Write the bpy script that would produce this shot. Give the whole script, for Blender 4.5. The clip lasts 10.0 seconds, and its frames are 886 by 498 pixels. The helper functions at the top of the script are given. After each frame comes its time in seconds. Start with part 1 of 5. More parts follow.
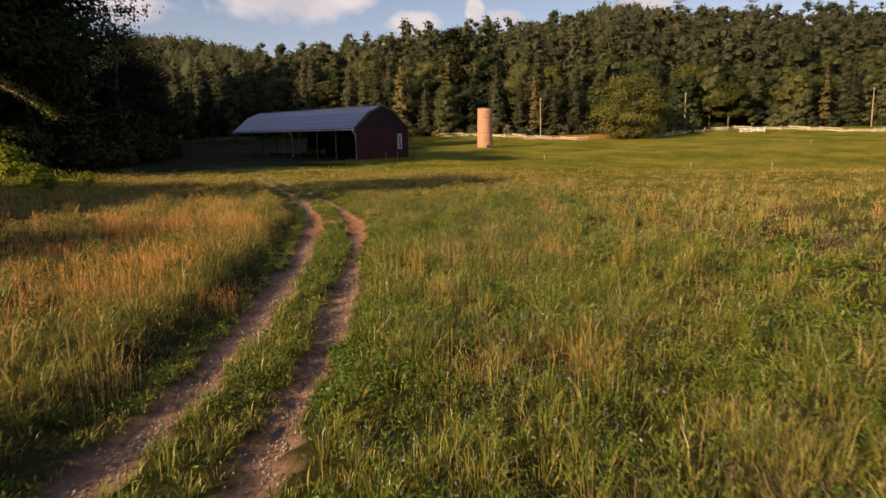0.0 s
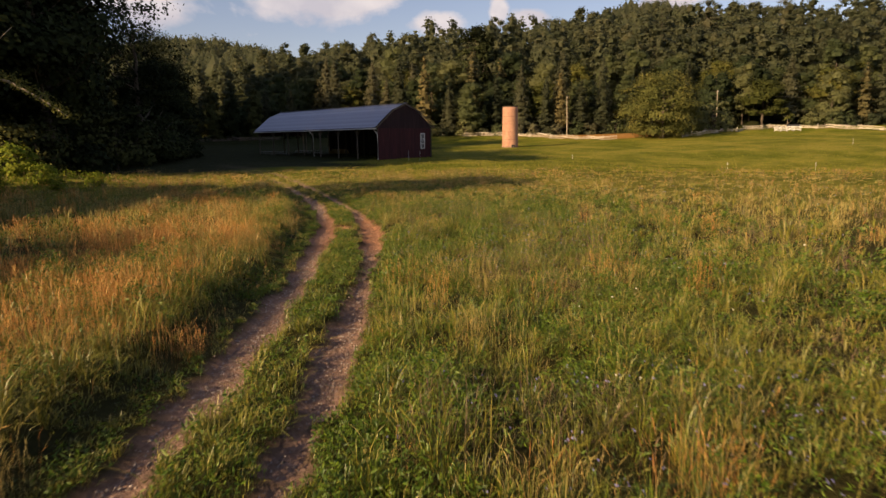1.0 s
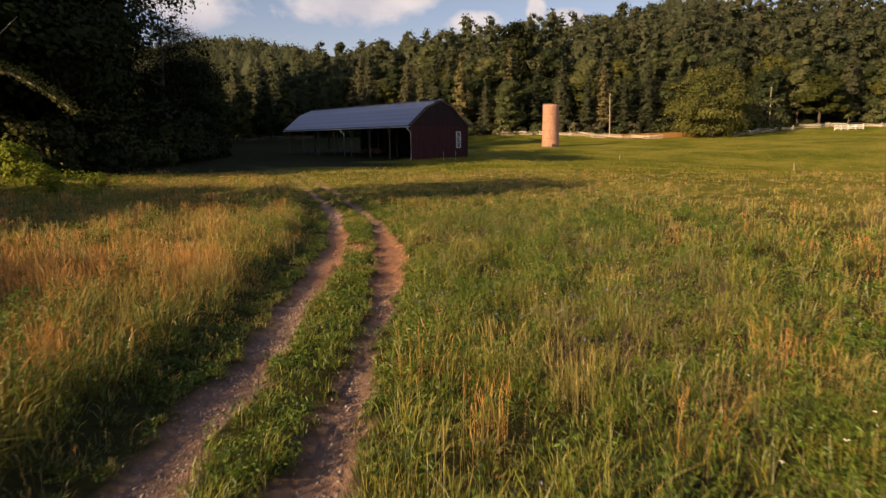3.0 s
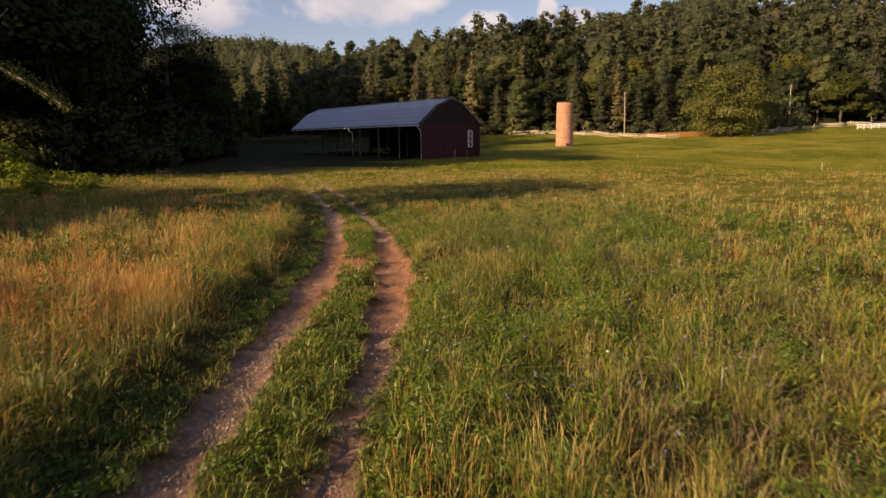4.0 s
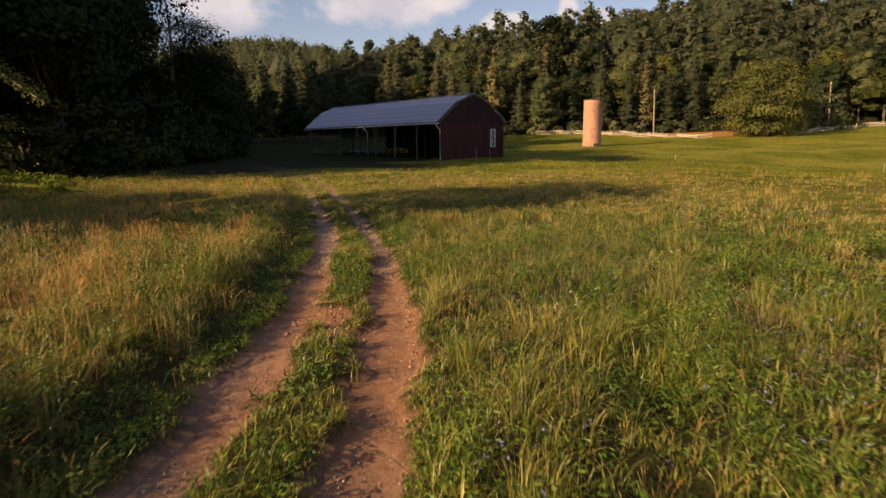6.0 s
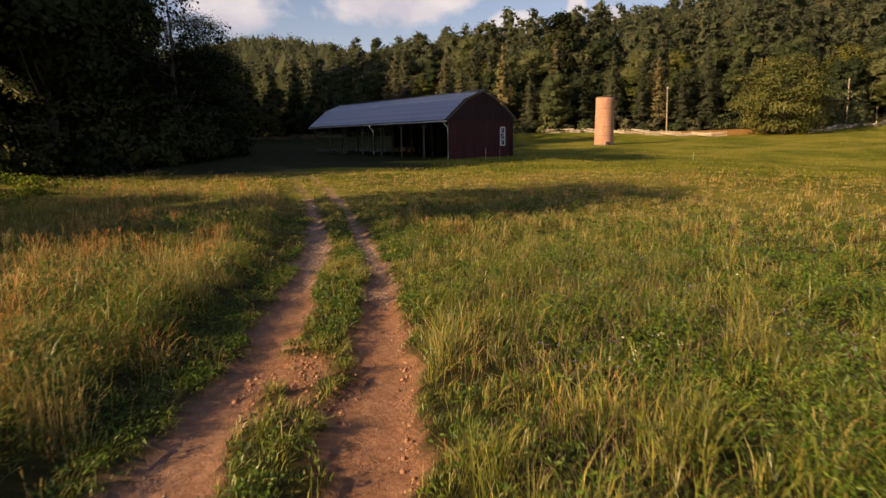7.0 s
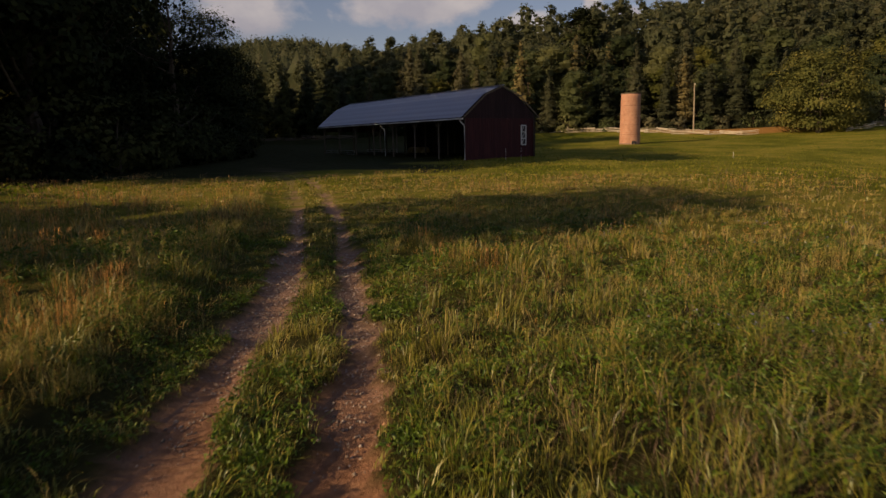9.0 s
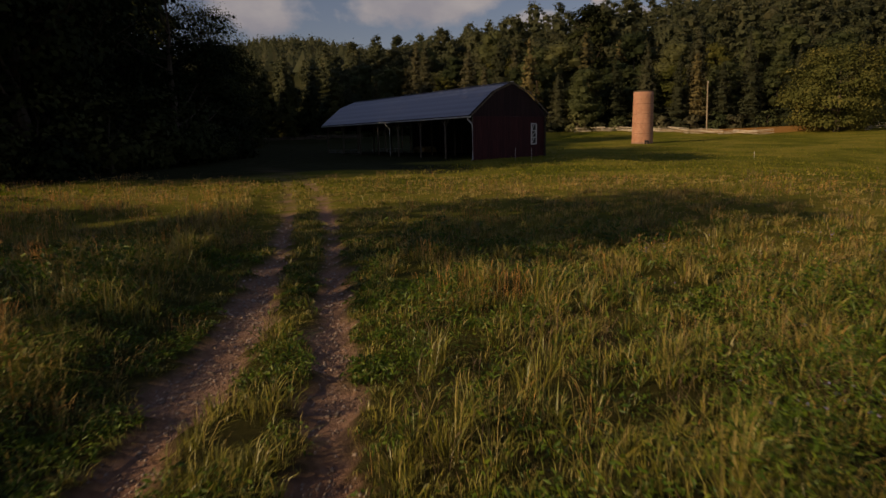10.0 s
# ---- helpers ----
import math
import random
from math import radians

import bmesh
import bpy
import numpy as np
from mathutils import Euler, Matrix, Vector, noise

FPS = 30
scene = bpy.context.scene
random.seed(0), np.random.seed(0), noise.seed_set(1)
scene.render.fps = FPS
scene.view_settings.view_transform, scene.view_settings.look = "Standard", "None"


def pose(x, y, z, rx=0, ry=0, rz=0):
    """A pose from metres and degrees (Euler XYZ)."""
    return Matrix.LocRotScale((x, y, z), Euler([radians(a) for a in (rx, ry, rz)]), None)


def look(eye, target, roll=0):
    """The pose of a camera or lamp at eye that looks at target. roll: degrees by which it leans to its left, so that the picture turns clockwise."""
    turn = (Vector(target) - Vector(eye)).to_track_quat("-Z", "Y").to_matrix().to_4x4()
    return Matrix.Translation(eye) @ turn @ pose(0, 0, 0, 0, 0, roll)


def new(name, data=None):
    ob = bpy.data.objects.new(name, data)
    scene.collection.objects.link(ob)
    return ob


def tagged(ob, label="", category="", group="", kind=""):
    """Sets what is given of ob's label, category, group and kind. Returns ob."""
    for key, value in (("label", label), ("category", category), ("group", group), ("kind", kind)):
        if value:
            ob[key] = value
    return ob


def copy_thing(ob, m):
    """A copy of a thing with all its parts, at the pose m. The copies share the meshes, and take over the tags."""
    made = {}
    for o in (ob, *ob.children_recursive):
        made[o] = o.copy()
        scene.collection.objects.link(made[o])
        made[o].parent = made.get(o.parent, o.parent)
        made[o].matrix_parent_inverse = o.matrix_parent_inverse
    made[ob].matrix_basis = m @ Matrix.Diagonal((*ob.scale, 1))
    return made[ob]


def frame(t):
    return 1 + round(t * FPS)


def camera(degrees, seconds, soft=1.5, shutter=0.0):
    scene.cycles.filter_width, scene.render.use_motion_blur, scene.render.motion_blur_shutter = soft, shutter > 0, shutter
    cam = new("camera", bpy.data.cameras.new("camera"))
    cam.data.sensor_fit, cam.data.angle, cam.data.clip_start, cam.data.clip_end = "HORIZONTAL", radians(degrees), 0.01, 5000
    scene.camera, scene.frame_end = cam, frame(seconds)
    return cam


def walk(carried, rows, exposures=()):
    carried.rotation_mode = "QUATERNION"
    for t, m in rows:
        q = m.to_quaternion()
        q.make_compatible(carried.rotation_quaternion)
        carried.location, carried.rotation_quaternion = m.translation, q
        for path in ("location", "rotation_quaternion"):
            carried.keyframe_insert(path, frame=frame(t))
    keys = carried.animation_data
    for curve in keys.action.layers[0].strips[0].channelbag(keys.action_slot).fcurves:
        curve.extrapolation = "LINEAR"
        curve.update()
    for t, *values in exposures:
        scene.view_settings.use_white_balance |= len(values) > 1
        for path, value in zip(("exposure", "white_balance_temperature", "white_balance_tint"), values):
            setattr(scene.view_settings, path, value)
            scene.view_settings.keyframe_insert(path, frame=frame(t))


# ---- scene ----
cam = camera(69.6, 10.0, soft=1.5, shutter=0.38)
PATH = [
    (0, (0.000, 0.000, 3.874), (-0.000, 1.970, 3.533), -0.7),
    (0.5, (-0.051, 1.447, 3.807), (-0.088, 3.417, 3.467), -0.8),
    (1, (-0.113, 2.906, 3.758), (-0.185, 4.876, 3.418), -0.8),
    (1.5, (-0.183, 4.294, 3.715), (-0.286, 6.262, 3.376), -0.7),
    (2, (-0.278, 5.743, 3.672), (-0.410, 7.709, 3.332), -0.8),
    (2.5, (-0.386, 7.078, 3.631), (-0.544, 9.042, 3.292), -0.8),
    (4, (-0.865, 11.267, 3.505), (-1.077, 13.226, 3.166), -0.8),
    (4.5, (-1.036, 12.685, 3.441), (-1.261, 14.643, 3.103), -0.8),
    (5, (-1.229, 14.197, 3.392), (-1.470, 16.152, 3.054), -0.8),
    (5.5, (-1.432, 15.640, 3.322), (-1.687, 17.595, 2.985), -0.8),
    (5.7, (-1.506, 16.211, 3.289), (-1.768, 18.165, 2.955), -0.8),
    (7, (-1.986, 19.735, 3.187), (-2.282, 21.684, 2.850), -0.9),
    (7.5, (-2.207, 21.065, 3.149), (-2.516, 23.012, 2.813), -1.0),
    (8, (-2.456, 22.520, 3.108), (-2.777, 24.466, 2.772), -1.0),
    (8.5, (-2.684, 23.880, 3.050), (-3.017, 25.823, 2.715), -1.1),
    (9, (-2.931, 25.296, 3.004), (-3.275, 27.239, 2.671), -1.2),
    (9.5, (-3.160, 26.605, 2.976), (-3.515, 28.545, 2.642), -1.2),
    (10, (-3.420, 27.994, 2.932), (-3.784, 29.932, 2.599), -1.2),
]
EXPOSURES = ((0, 0.92), (3, 0.95), (5, 0.98), (7.3, 0.98), (8, 0.64), (8.5, 0.42), (9, 0.18), (9.5, 0.02), (10, -0.27))
walk(cam, [(t, look(eye, target, roll)) for t, eye, target, roll in PATH], EXPOSURES)

# ---------------------------------------------------------------- light
SUN_TRAVEL = 41.0      # degrees from +x towards +y: the way the sunlight goes over the ground
SUN_HEIGHT = 22.0
az = radians(SUN_TRAVEL)
to_sun = Vector((-math.cos(az) * math.cos(radians(SUN_HEIGHT)), -math.sin(az) * math.cos(radians(SUN_HEIGHT)), math.sin(radians(SUN_HEIGHT))))
sun_data = bpy.data.lights.new("sun", "SUN")
sun_data.energy, sun_data.angle, sun_data.color = 5.0, radians(0.6), (1.0, 0.695, 0.385)
sun = new("sun", sun_data)
sun.matrix_world = look((0, 0, 80), Vector((0, 0, 80)) - to_sun)

world = bpy.data.worlds.new("sky")
scene.world = world
world.use_nodes = True


def node(tree, kind, **values):
    n = tree.nodes.new(kind)
    for key, value in values.items():
        if key in n.inputs:
            n.inputs[key].default_value = value
    return n


def link(tree, a, b):
    tree.links.new(a, b)


def build_sky():
    t = world.node_tree
    t.nodes.clear()
    out = t.nodes.new("ShaderNodeOutputWorld")
    sky = t.nodes.new("ShaderNodeTexSky")
    sky.sky_type, sky.sun_disc = "NISHITA", False
    sky.sun_elevation = radians(SUN_HEIGHT)
    sky.sun_rotation = math.atan2(to_sun.x, to_sun.y)
    sky.air_density, sky.dust_density, sky.ozone_density = 1.0, 0.5, 1.5
    bg = t.nodes.new("ShaderNodeBackground")
    bg.inputs["Strength"].default_value = 0.05
    # clouds: noise over a flat layer above the place
    co = t.nodes.new("ShaderNodeTexCoord")
    sep = t.nodes.new("ShaderNodeSeparateXYZ")
    link(t, co.outputs["Generated"], sep.inputs[0])
    up = t.nodes.new("ShaderNodeMath")
    up.operation = "MAXIMUM"
    up.inputs[1].default_value = 0.02
    link(t, sep.outputs["Z"], up.inputs[0])
    lift = t.nodes.new("ShaderNodeMath")
    lift.operation = "ADD"
    lift.inputs[1].default_value = 0.45
    link(t, up.outputs[0], lift.inputs[0])
    div = t.nodes.new("ShaderNodeVectorMath")
    div.operation = "DIVIDE"
    link(t, co.outputs["Generated"], div.inputs[0])
    comb = t.nodes.new("ShaderNodeCombineXYZ")
    for k in range(3):
        link(t, lift.outputs[0], comb.inputs[k])
    link(t, comb.outputs[0], div.inputs[1])
    place = t.nodes.new("ShaderNodeMapping")
    place.inputs["Location"].default_value = CLOUD_SHIFT
    place.inputs["Scale"].default_value = (1.0, 0.8, 0.0)
    link(t, div.outputs[0], place.inputs["Vector"])
    puffs = node(t, "ShaderNodeTexNoise", Scale=7.0, Detail=9.0, Roughness=0.58, Distortion=0.2)
    link(t, place.outputs[0], puffs.inputs["Vector"])

    def calc(kind, a, b):
        n = t.nodes.new("ShaderNodeMath")
        n.operation = kind
        for k, q in enumerate((a, b)):
            if isinstance(q, float):
                n.inputs[k].default_value = q
            else:
                link(t, q, n.inputs[k])
        return n.outputs[0]

    # heaps of cloud over the valley's end: bearing, height, half width and half height in radians; loose cloud everywhere else
    bearing, rise = calc("ARCTAN2", sep.outputs["X"], sep.outputs["Y"]), calc("ARCSINE", sep.outputs["Z"], 0.0)
    broad = node(t, "ShaderNodeTexNoise", Scale=3.0, Detail=3.0, Roughness=0.5)
    link(t, place.outputs[0], broad.inputs["Vector"])
    heap = calc("SUBTRACT", calc("MULTIPLY", calc("GREATER_THAN", calc("ABSOLUTE", bearing, 0.0), 0.75), 0.3), calc("MULTIPLY", broad.outputs["Fac"], 0.6))
    for b, r, w, h in CLOUDS:
        x, y = calc("DIVIDE", calc("SUBTRACT", bearing, b), w), calc("DIVIDE", calc("SUBTRACT", rise, r), h)
        heap = calc("MAXIMUM", heap, calc("SUBTRACT", 1.0, calc("SQRT", calc("ADD", calc("MULTIPLY", x, x), calc("MULTIPLY", y, y)), 0.0)))
    dense = calc("ADD", heap, calc("MULTIPLY", calc("SUBTRACT", puffs.outputs["Fac"], 0.5), 1.9))
    ramp = t.nodes.new("ShaderNodeValToRGB")
    ramp.color_ramp.elements[0].position, ramp.color_ramp.elements[1].position = 0.02, 0.42
    link(t, dense, ramp.inputs[0])
    tone = node(t, "ShaderNodeTexNoise", Scale=6.0, Detail=6.0, Roughness=0.55)
    link(t, place.outputs[0], tone.inputs["Vector"])
    shade = t.nodes.new("ShaderNodeValToRGB")
    shade.color_ramp.elements[0].position, shade.color_ramp.elements[1].position = 0.35, 0.65
    shade.color_ramp.elements[0].color, shade.color_ramp.elements[1].color = (6.35, 5.9, 6.44, 1), (9.07, 8.07, 7.89, 1)
    link(t, tone.outputs["Fac"], shade.inputs[0])
    mix = t.nodes.new("ShaderNodeMix")
    mix.data_type = "RGBA"
    link(t, ramp.outputs[0], mix.inputs["Factor"])
    warm = t.nodes.new("ShaderNodeMix")
    warm.data_type, warm.blend_type = "RGBA", "MULTIPLY"
    warm.inputs["Factor"].default_value = 1.0
    warm.inputs["B"].default_value = (1.5, 1.2, 1.2, 1)
    link(t, sky.outputs[0], warm.inputs["A"])
    link(t, warm.outputs["Result"], mix.inputs["A"])
    link(t, shade.outputs[0], mix.inputs["B"])
    link(t, mix.outputs["Result"], bg.inputs["Color"])
    link(t, bg.outputs[0], out.inputs["Surface"])


CLOUD_SHIFT = (0.3, 0.2, 0.0)
CLOUDS = ((-0.211, 0.202, 0.115, 0.042), (-0.15, 0.207, 0.07, 0.03), (-0.455, 0.192, 0.08, 0.045), (-0.033, 0.168, 0.05, 0.025), (0.052, 0.186, 0.015, 0.03), (0.10, 0.173, 0.035, 0.018), (0.288, 0.182, 0.05, 0.012),
          (-0.20, 0.36, 0.22, 0.08), (0.25, 0.40, 0.3, 0.10))
build_sky()


# ---------------------------------------------------------------- materials
def material(name, colours, scale=1.0, rough=0.85, bump=0.0, bump_scale=None, island=0.0, leaf=0.0, per_object=0.0, stretch=(1, 1, 1),
             metal=0.0, big=None, big_scale=0.1, big_mix=0.5, spec=0.3):
    """A noise-coloured surface: colours run over a fine noise; big is a second colour laid on in large patches."""
    m = bpy.data.materials.new(name)
    m.use_nodes = True
    t = m.node_tree
    bsdf = t.nodes["Principled BSDF"]
    bsdf.inputs["Roughness"].default_value = rough
    bsdf.inputs["Metallic"].default_value = metal
    bsdf.inputs["Specular IOR Level"].default_value = spec
    co = t.nodes.new("ShaderNodeTexCoord")
    place = t.nodes.new("ShaderNodeMapping")
    place.inputs["Scale"].default_value = stretch
    link(t, co.outputs["Object"], place.inputs["Vector"])
    fine = node(t, "ShaderNodeTexNoise", Scale=scale, Detail=6.0, Roughness=0.6)
    link(t, place.outputs[0], fine.inputs["Vector"])
    value = fine.outputs["Fac"]
    if island and per_object:
        geo, info = t.nodes.new("ShaderNodeNewGeometry"), t.nodes.new("ShaderNodeObjectInfo")
        for k, source in ((island, geo.outputs["Random Per Island"]), (per_object, info.outputs["Random"])):
            blend = t.nodes.new("ShaderNodeMix")
            blend.inputs["Factor"].default_value = k
            link(t, value, blend.inputs["A"])
            link(t, source, blend.inputs["B"])
            value = blend.outputs["Result"]
    elif island or per_object:
        source = t.nodes.new("ShaderNodeNewGeometry").outputs["Random Per Island"] if island else t.nodes.new("ShaderNodeObjectInfo").outputs["Random"]
        blend = t.nodes.new("ShaderNodeMix")
        blend.inputs["Factor"].default_value = island or per_object
        link(t, value, blend.inputs["A"])
        link(t, source, blend.inputs["B"])
        value = blend.outputs["Result"]
    ramp = t.nodes.new("ShaderNodeValToRGB")
    low, high = (0.08, 0.92) if island > 0.5 else (0.3, 0.7)
    while len(ramp.color_ramp.elements) < len(colours):
        ramp.color_ramp.elements.new(0.5)
    for k, c in enumerate(colours):
        ramp.color_ramp.elements[k].position = low + (high - low) * k / max(1, len(colours) - 1)
        ramp.color_ramp.elements[k].color = (*c, 1)
    link(t, value, ramp.inputs[0])
    colour = ramp.outputs[0]
    if big:
        wide = node(t, "ShaderNodeTexNoise", Scale=big_scale, Detail=4.0, Roughness=0.55)
        link(t, co.outputs["Object"], wide.inputs["Vector"])
        edge = t.nodes.new("ShaderNodeMapRange")
        edge.inputs["From Min"].default_value, edge.inputs["From Max"].default_value = 0.42, 0.62
        edge.inputs["To Max"].default_value = big_mix
        link(t, wide.outputs["Fac"], edge.inputs["Value"])
        over = t.nodes.new("ShaderNodeMix")
        over.data_type = "RGBA"
        over.inputs["B"].default_value = (*big, 1)
        link(t, edge.outputs[0], over.inputs["Factor"])
        link(t, colour, over.inputs["A"])
        colour = over.outputs["Result"]
    link(t, colour, bsdf.inputs["Base Color"])
    if bump:
        rough_noise = node(t, "ShaderNodeTexNoise", Scale=bump_scale or scale * 2, Detail=5.0, Roughness=0.65)
        link(t, place.outputs[0], rough_noise.inputs["Vector"])
        b = node(t, "ShaderNodeBump", Strength=0.7, Distance=bump)
        link(t, rough_noise.outputs["Fac"], b.inputs["Height"])
        link(t, b.outputs[0], bsdf.inputs["Normal"])
    if leaf:
        thin = t.nodes.new("ShaderNodeBsdfTranslucent")
        link(t, colour, thin.inputs["Color"])
        both = t.nodes.new("ShaderNodeMixShader")
        both.inputs[0].default_value = leaf
        link(t, bsdf.outputs[0], both.inputs[1])
        link(t, thin.outputs[0], both.inputs[2])
        link(t, both.outputs[0], t.nodes["Material Output"].inputs["Surface"])
    return m


M = {
    "grass": material("grass", [(0.026, 0.050, 0.006), (0.075, 0.110, 0.011), (0.165, 0.182, 0.02), (0.29, 0.25, 0.042)], 1.5, 0.42, island=0.4, leaf=0.16, spec=0.45,
                      big=(0.25, 0.215, 0.04), big_scale=0.3, big_mix=0.42),
    "straw": material("straw", [(0.25, 0.20, 0.065), (0.345, 0.275, 0.095), (0.44, 0.355, 0.135)], 0.8, 0.7, island=0.45, leaf=0.28, spec=0.1),
    "dry": material("dry_grass", [(0.36, 0.165, 0.045), (0.49, 0.25, 0.08), (0.58, 0.345, 0.125)], 0.8, 0.7, island=0.45, leaf=0.28, spec=0.1),
    "purple_top": material("purple_seed_grass", [(0.10, 0.065, 0.05), (0.17, 0.115, 0.085), (0.25, 0.18, 0.12)], 0.8, 0.7, island=0.45, leaf=0.2, spec=0.1),
    "pasture": material("pasture_grass", [(0.080, 0.105, 0.010), (0.150, 0.158, 0.018), (0.27, 0.235, 0.045)], 0.15, 0.8, island=0.4, leaf=0.3, spec=0.06),
    "weed": material("weed_leaf", [(0.028, 0.062, 0.006), (0.066, 0.118, 0.010), (0.14, 0.19, 0.018)], 0.6, 0.42, island=0.65, leaf=0.2),
    "petal_blue": material("petal_blue", [(0.17, 0.16, 0.36), (0.28, 0.28, 0.52)], 3, 0.7, leaf=0.3),
    "petal_white": material("petal_white", [(0.7, 0.7, 0.62), (0.85, 0.84, 0.78)], 3, 0.7, leaf=0.2),
    "stone": material("pebble", [(0.14, 0.11, 0.09), (0.28, 0.22, 0.18), (0.42, 0.35, 0.30)], 3, 0.9, island=0.7),
    # blue raised in needles and broad leaves to carry the valley's haze
    "conifer": material("conifer_needles", [(0.053, 0.066, 0.036), (0.097, 0.106, 0.061), (0.161, 0.156, 0.092)], 0.5, 0.85, island=0.16, per_object=0.5, leaf=0.52, spec=0.08),
    "broadleaf": material("broad_leaves", [(0.058, 0.078, 0.036), (0.106, 0.129, 0.057), (0.178, 0.189, 0.083)], 0.5, 0.8, island=0.16, per_object=0.62, leaf=0.52, spec=0.1),
    # leaves coloured extra dark, so deep shade is already in the colour
    "shade_leaf": material("shade_dark_leaves", [(0.020, 0.028, 0.011), (0.041, 0.050, 0.017), (0.081, 0.084, 0.026)], 0.5, 0.8, island=0.22, per_object=0.4, leaf=0.2, spec=0.08),
    "rough": material("rough_growth", [(0.08, 0.125, 0.010), (0.15, 0.19, 0.015), (0.24, 0.25, 0.028)], 0.5, 0.7, island=0.4, leaf=0.35, spec=0.15),
    # canopy blue raised likewise, as painted haze
    "canopy": material("canopy_leaves", [(0.055, 0.071, 0.040), (0.103, 0.117, 0.063), (0.168, 0.168, 0.094)], 0.13, 0.8, island=0.16, leaf=0.52, spec=0.1),
    "golden": material("yellowing_leaves", [(0.050, 0.060, 0.016), (0.105, 0.116, 0.029), (0.190, 0.177, 0.048)], 0.5, 0.8, island=0.3, per_object=0.3, leaf=0.4, spec=0.1),
    "maple": material("maple_leaves", [(0.060, 0.076, 0.022), (0.122, 0.130, 0.037), (0.220, 0.196, 0.054)], 0.22, 0.8, island=0.12, leaf=0.36, spec=0.1),
    "brown_leaf": material("browning_needles", [(0.062, 0.062, 0.029), (0.112, 0.099, 0.044), (0.182, 0.151, 0.066)], 0.5, 0.85, island=0.3, per_object=0.3, leaf=0.2, spec=0.08),
    "bark": material("bark", [(0.06, 0.048, 0.036), (0.12, 0.095, 0.07)], 3, 0.95, bump=0.02, stretch=(1, 1, 0.3)),
    "pale_bark": material("pale_bark", [(0.22, 0.18, 0.13), (0.38, 0.32, 0.24)], 3, 0.9, bump=0.02, stretch=(1, 1, 0.3)),
    "roof": material("galvanised_roof", [(0.29, 0.30, 0.36), (0.38, 0.39, 0.46), (0.47, 0.48, 0.54)], 0.6, 0.42, metal=0.55, bump=0.004, bump_scale=2,
                     big=(0.26, 0.25, 0.27), big_scale=0.25, big_mix=0.5, stretch=(0.04, 2.2, 2.2)),
    "red": material("barn_red_boards", [(0.036, 0.010, 0.012), (0.052, 0.013, 0.015), (0.074, 0.018, 0.019)], 1.2, 0.8, bump=0.006, bump_scale=9, per_object=0.15, stretch=(3, 3, 0.4)),
    "old_red": material("weathered_dark_boards", [(0.020, 0.010, 0.012), (0.030, 0.014, 0.016), (0.044, 0.020, 0.021)], 1.2, 0.85, bump=0.006, bump_scale=9, per_object=0.2, stretch=(3, 3, 0.4)),
    "white": material("white_paint", [(0.62, 0.61, 0.58), (0.8, 0.79, 0.76)], 4, 0.6, bump=0.002),
    "timber": material("weathered_timber", [(0.08, 0.06, 0.045), (0.15, 0.12, 0.09), (0.22, 0.18, 0.14)], 3, 0.9, bump=0.006, stretch=(4, 4, 0.5)),
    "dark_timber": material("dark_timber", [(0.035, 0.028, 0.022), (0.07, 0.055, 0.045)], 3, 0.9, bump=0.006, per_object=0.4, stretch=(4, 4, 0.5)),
    "rail": material("bleached_rail", [(0.34, 0.29, 0.22), (0.50, 0.44, 0.35), (0.64, 0.58, 0.48)], 1.5, 0.9, bump=0.01, per_object=0.5),
    "concrete": material("concrete", [(0.28, 0.25, 0.22), (0.42, 0.38, 0.34)], 2, 0.9, bump=0.01),
    "footing": material("stained_concrete", [(0.20, 0.13, 0.09), (0.34, 0.22, 0.16)], 2, 0.9, bump=0.01),
    "steel": material("galvanised_steel", [(0.3, 0.3, 0.3), (0.5, 0.5, 0.5)], 5, 0.4, metal=0.8),
    "wire": material("wire", [(0.03, 0.03, 0.03), (0.05, 0.05, 0.05)], 5, 0.5, metal=0.5),
    "clod": material("red_clods", [(0.20, 0.095, 0.053), (0.30, 0.155, 0.09), (0.42, 0.23, 0.14)], 6, 0.95, island=0.5, spec=0.05),
    "hay": material("hay", [(0.30, 0.22, 0.09), (0.45, 0.35, 0.16)], 6, 0.95, bump=0.03, bump_scale=20),
    "dark": material("dark_paint", [(0.02, 0.02, 0.022), (0.05, 0.05, 0.055)], 4, 0.5),
}


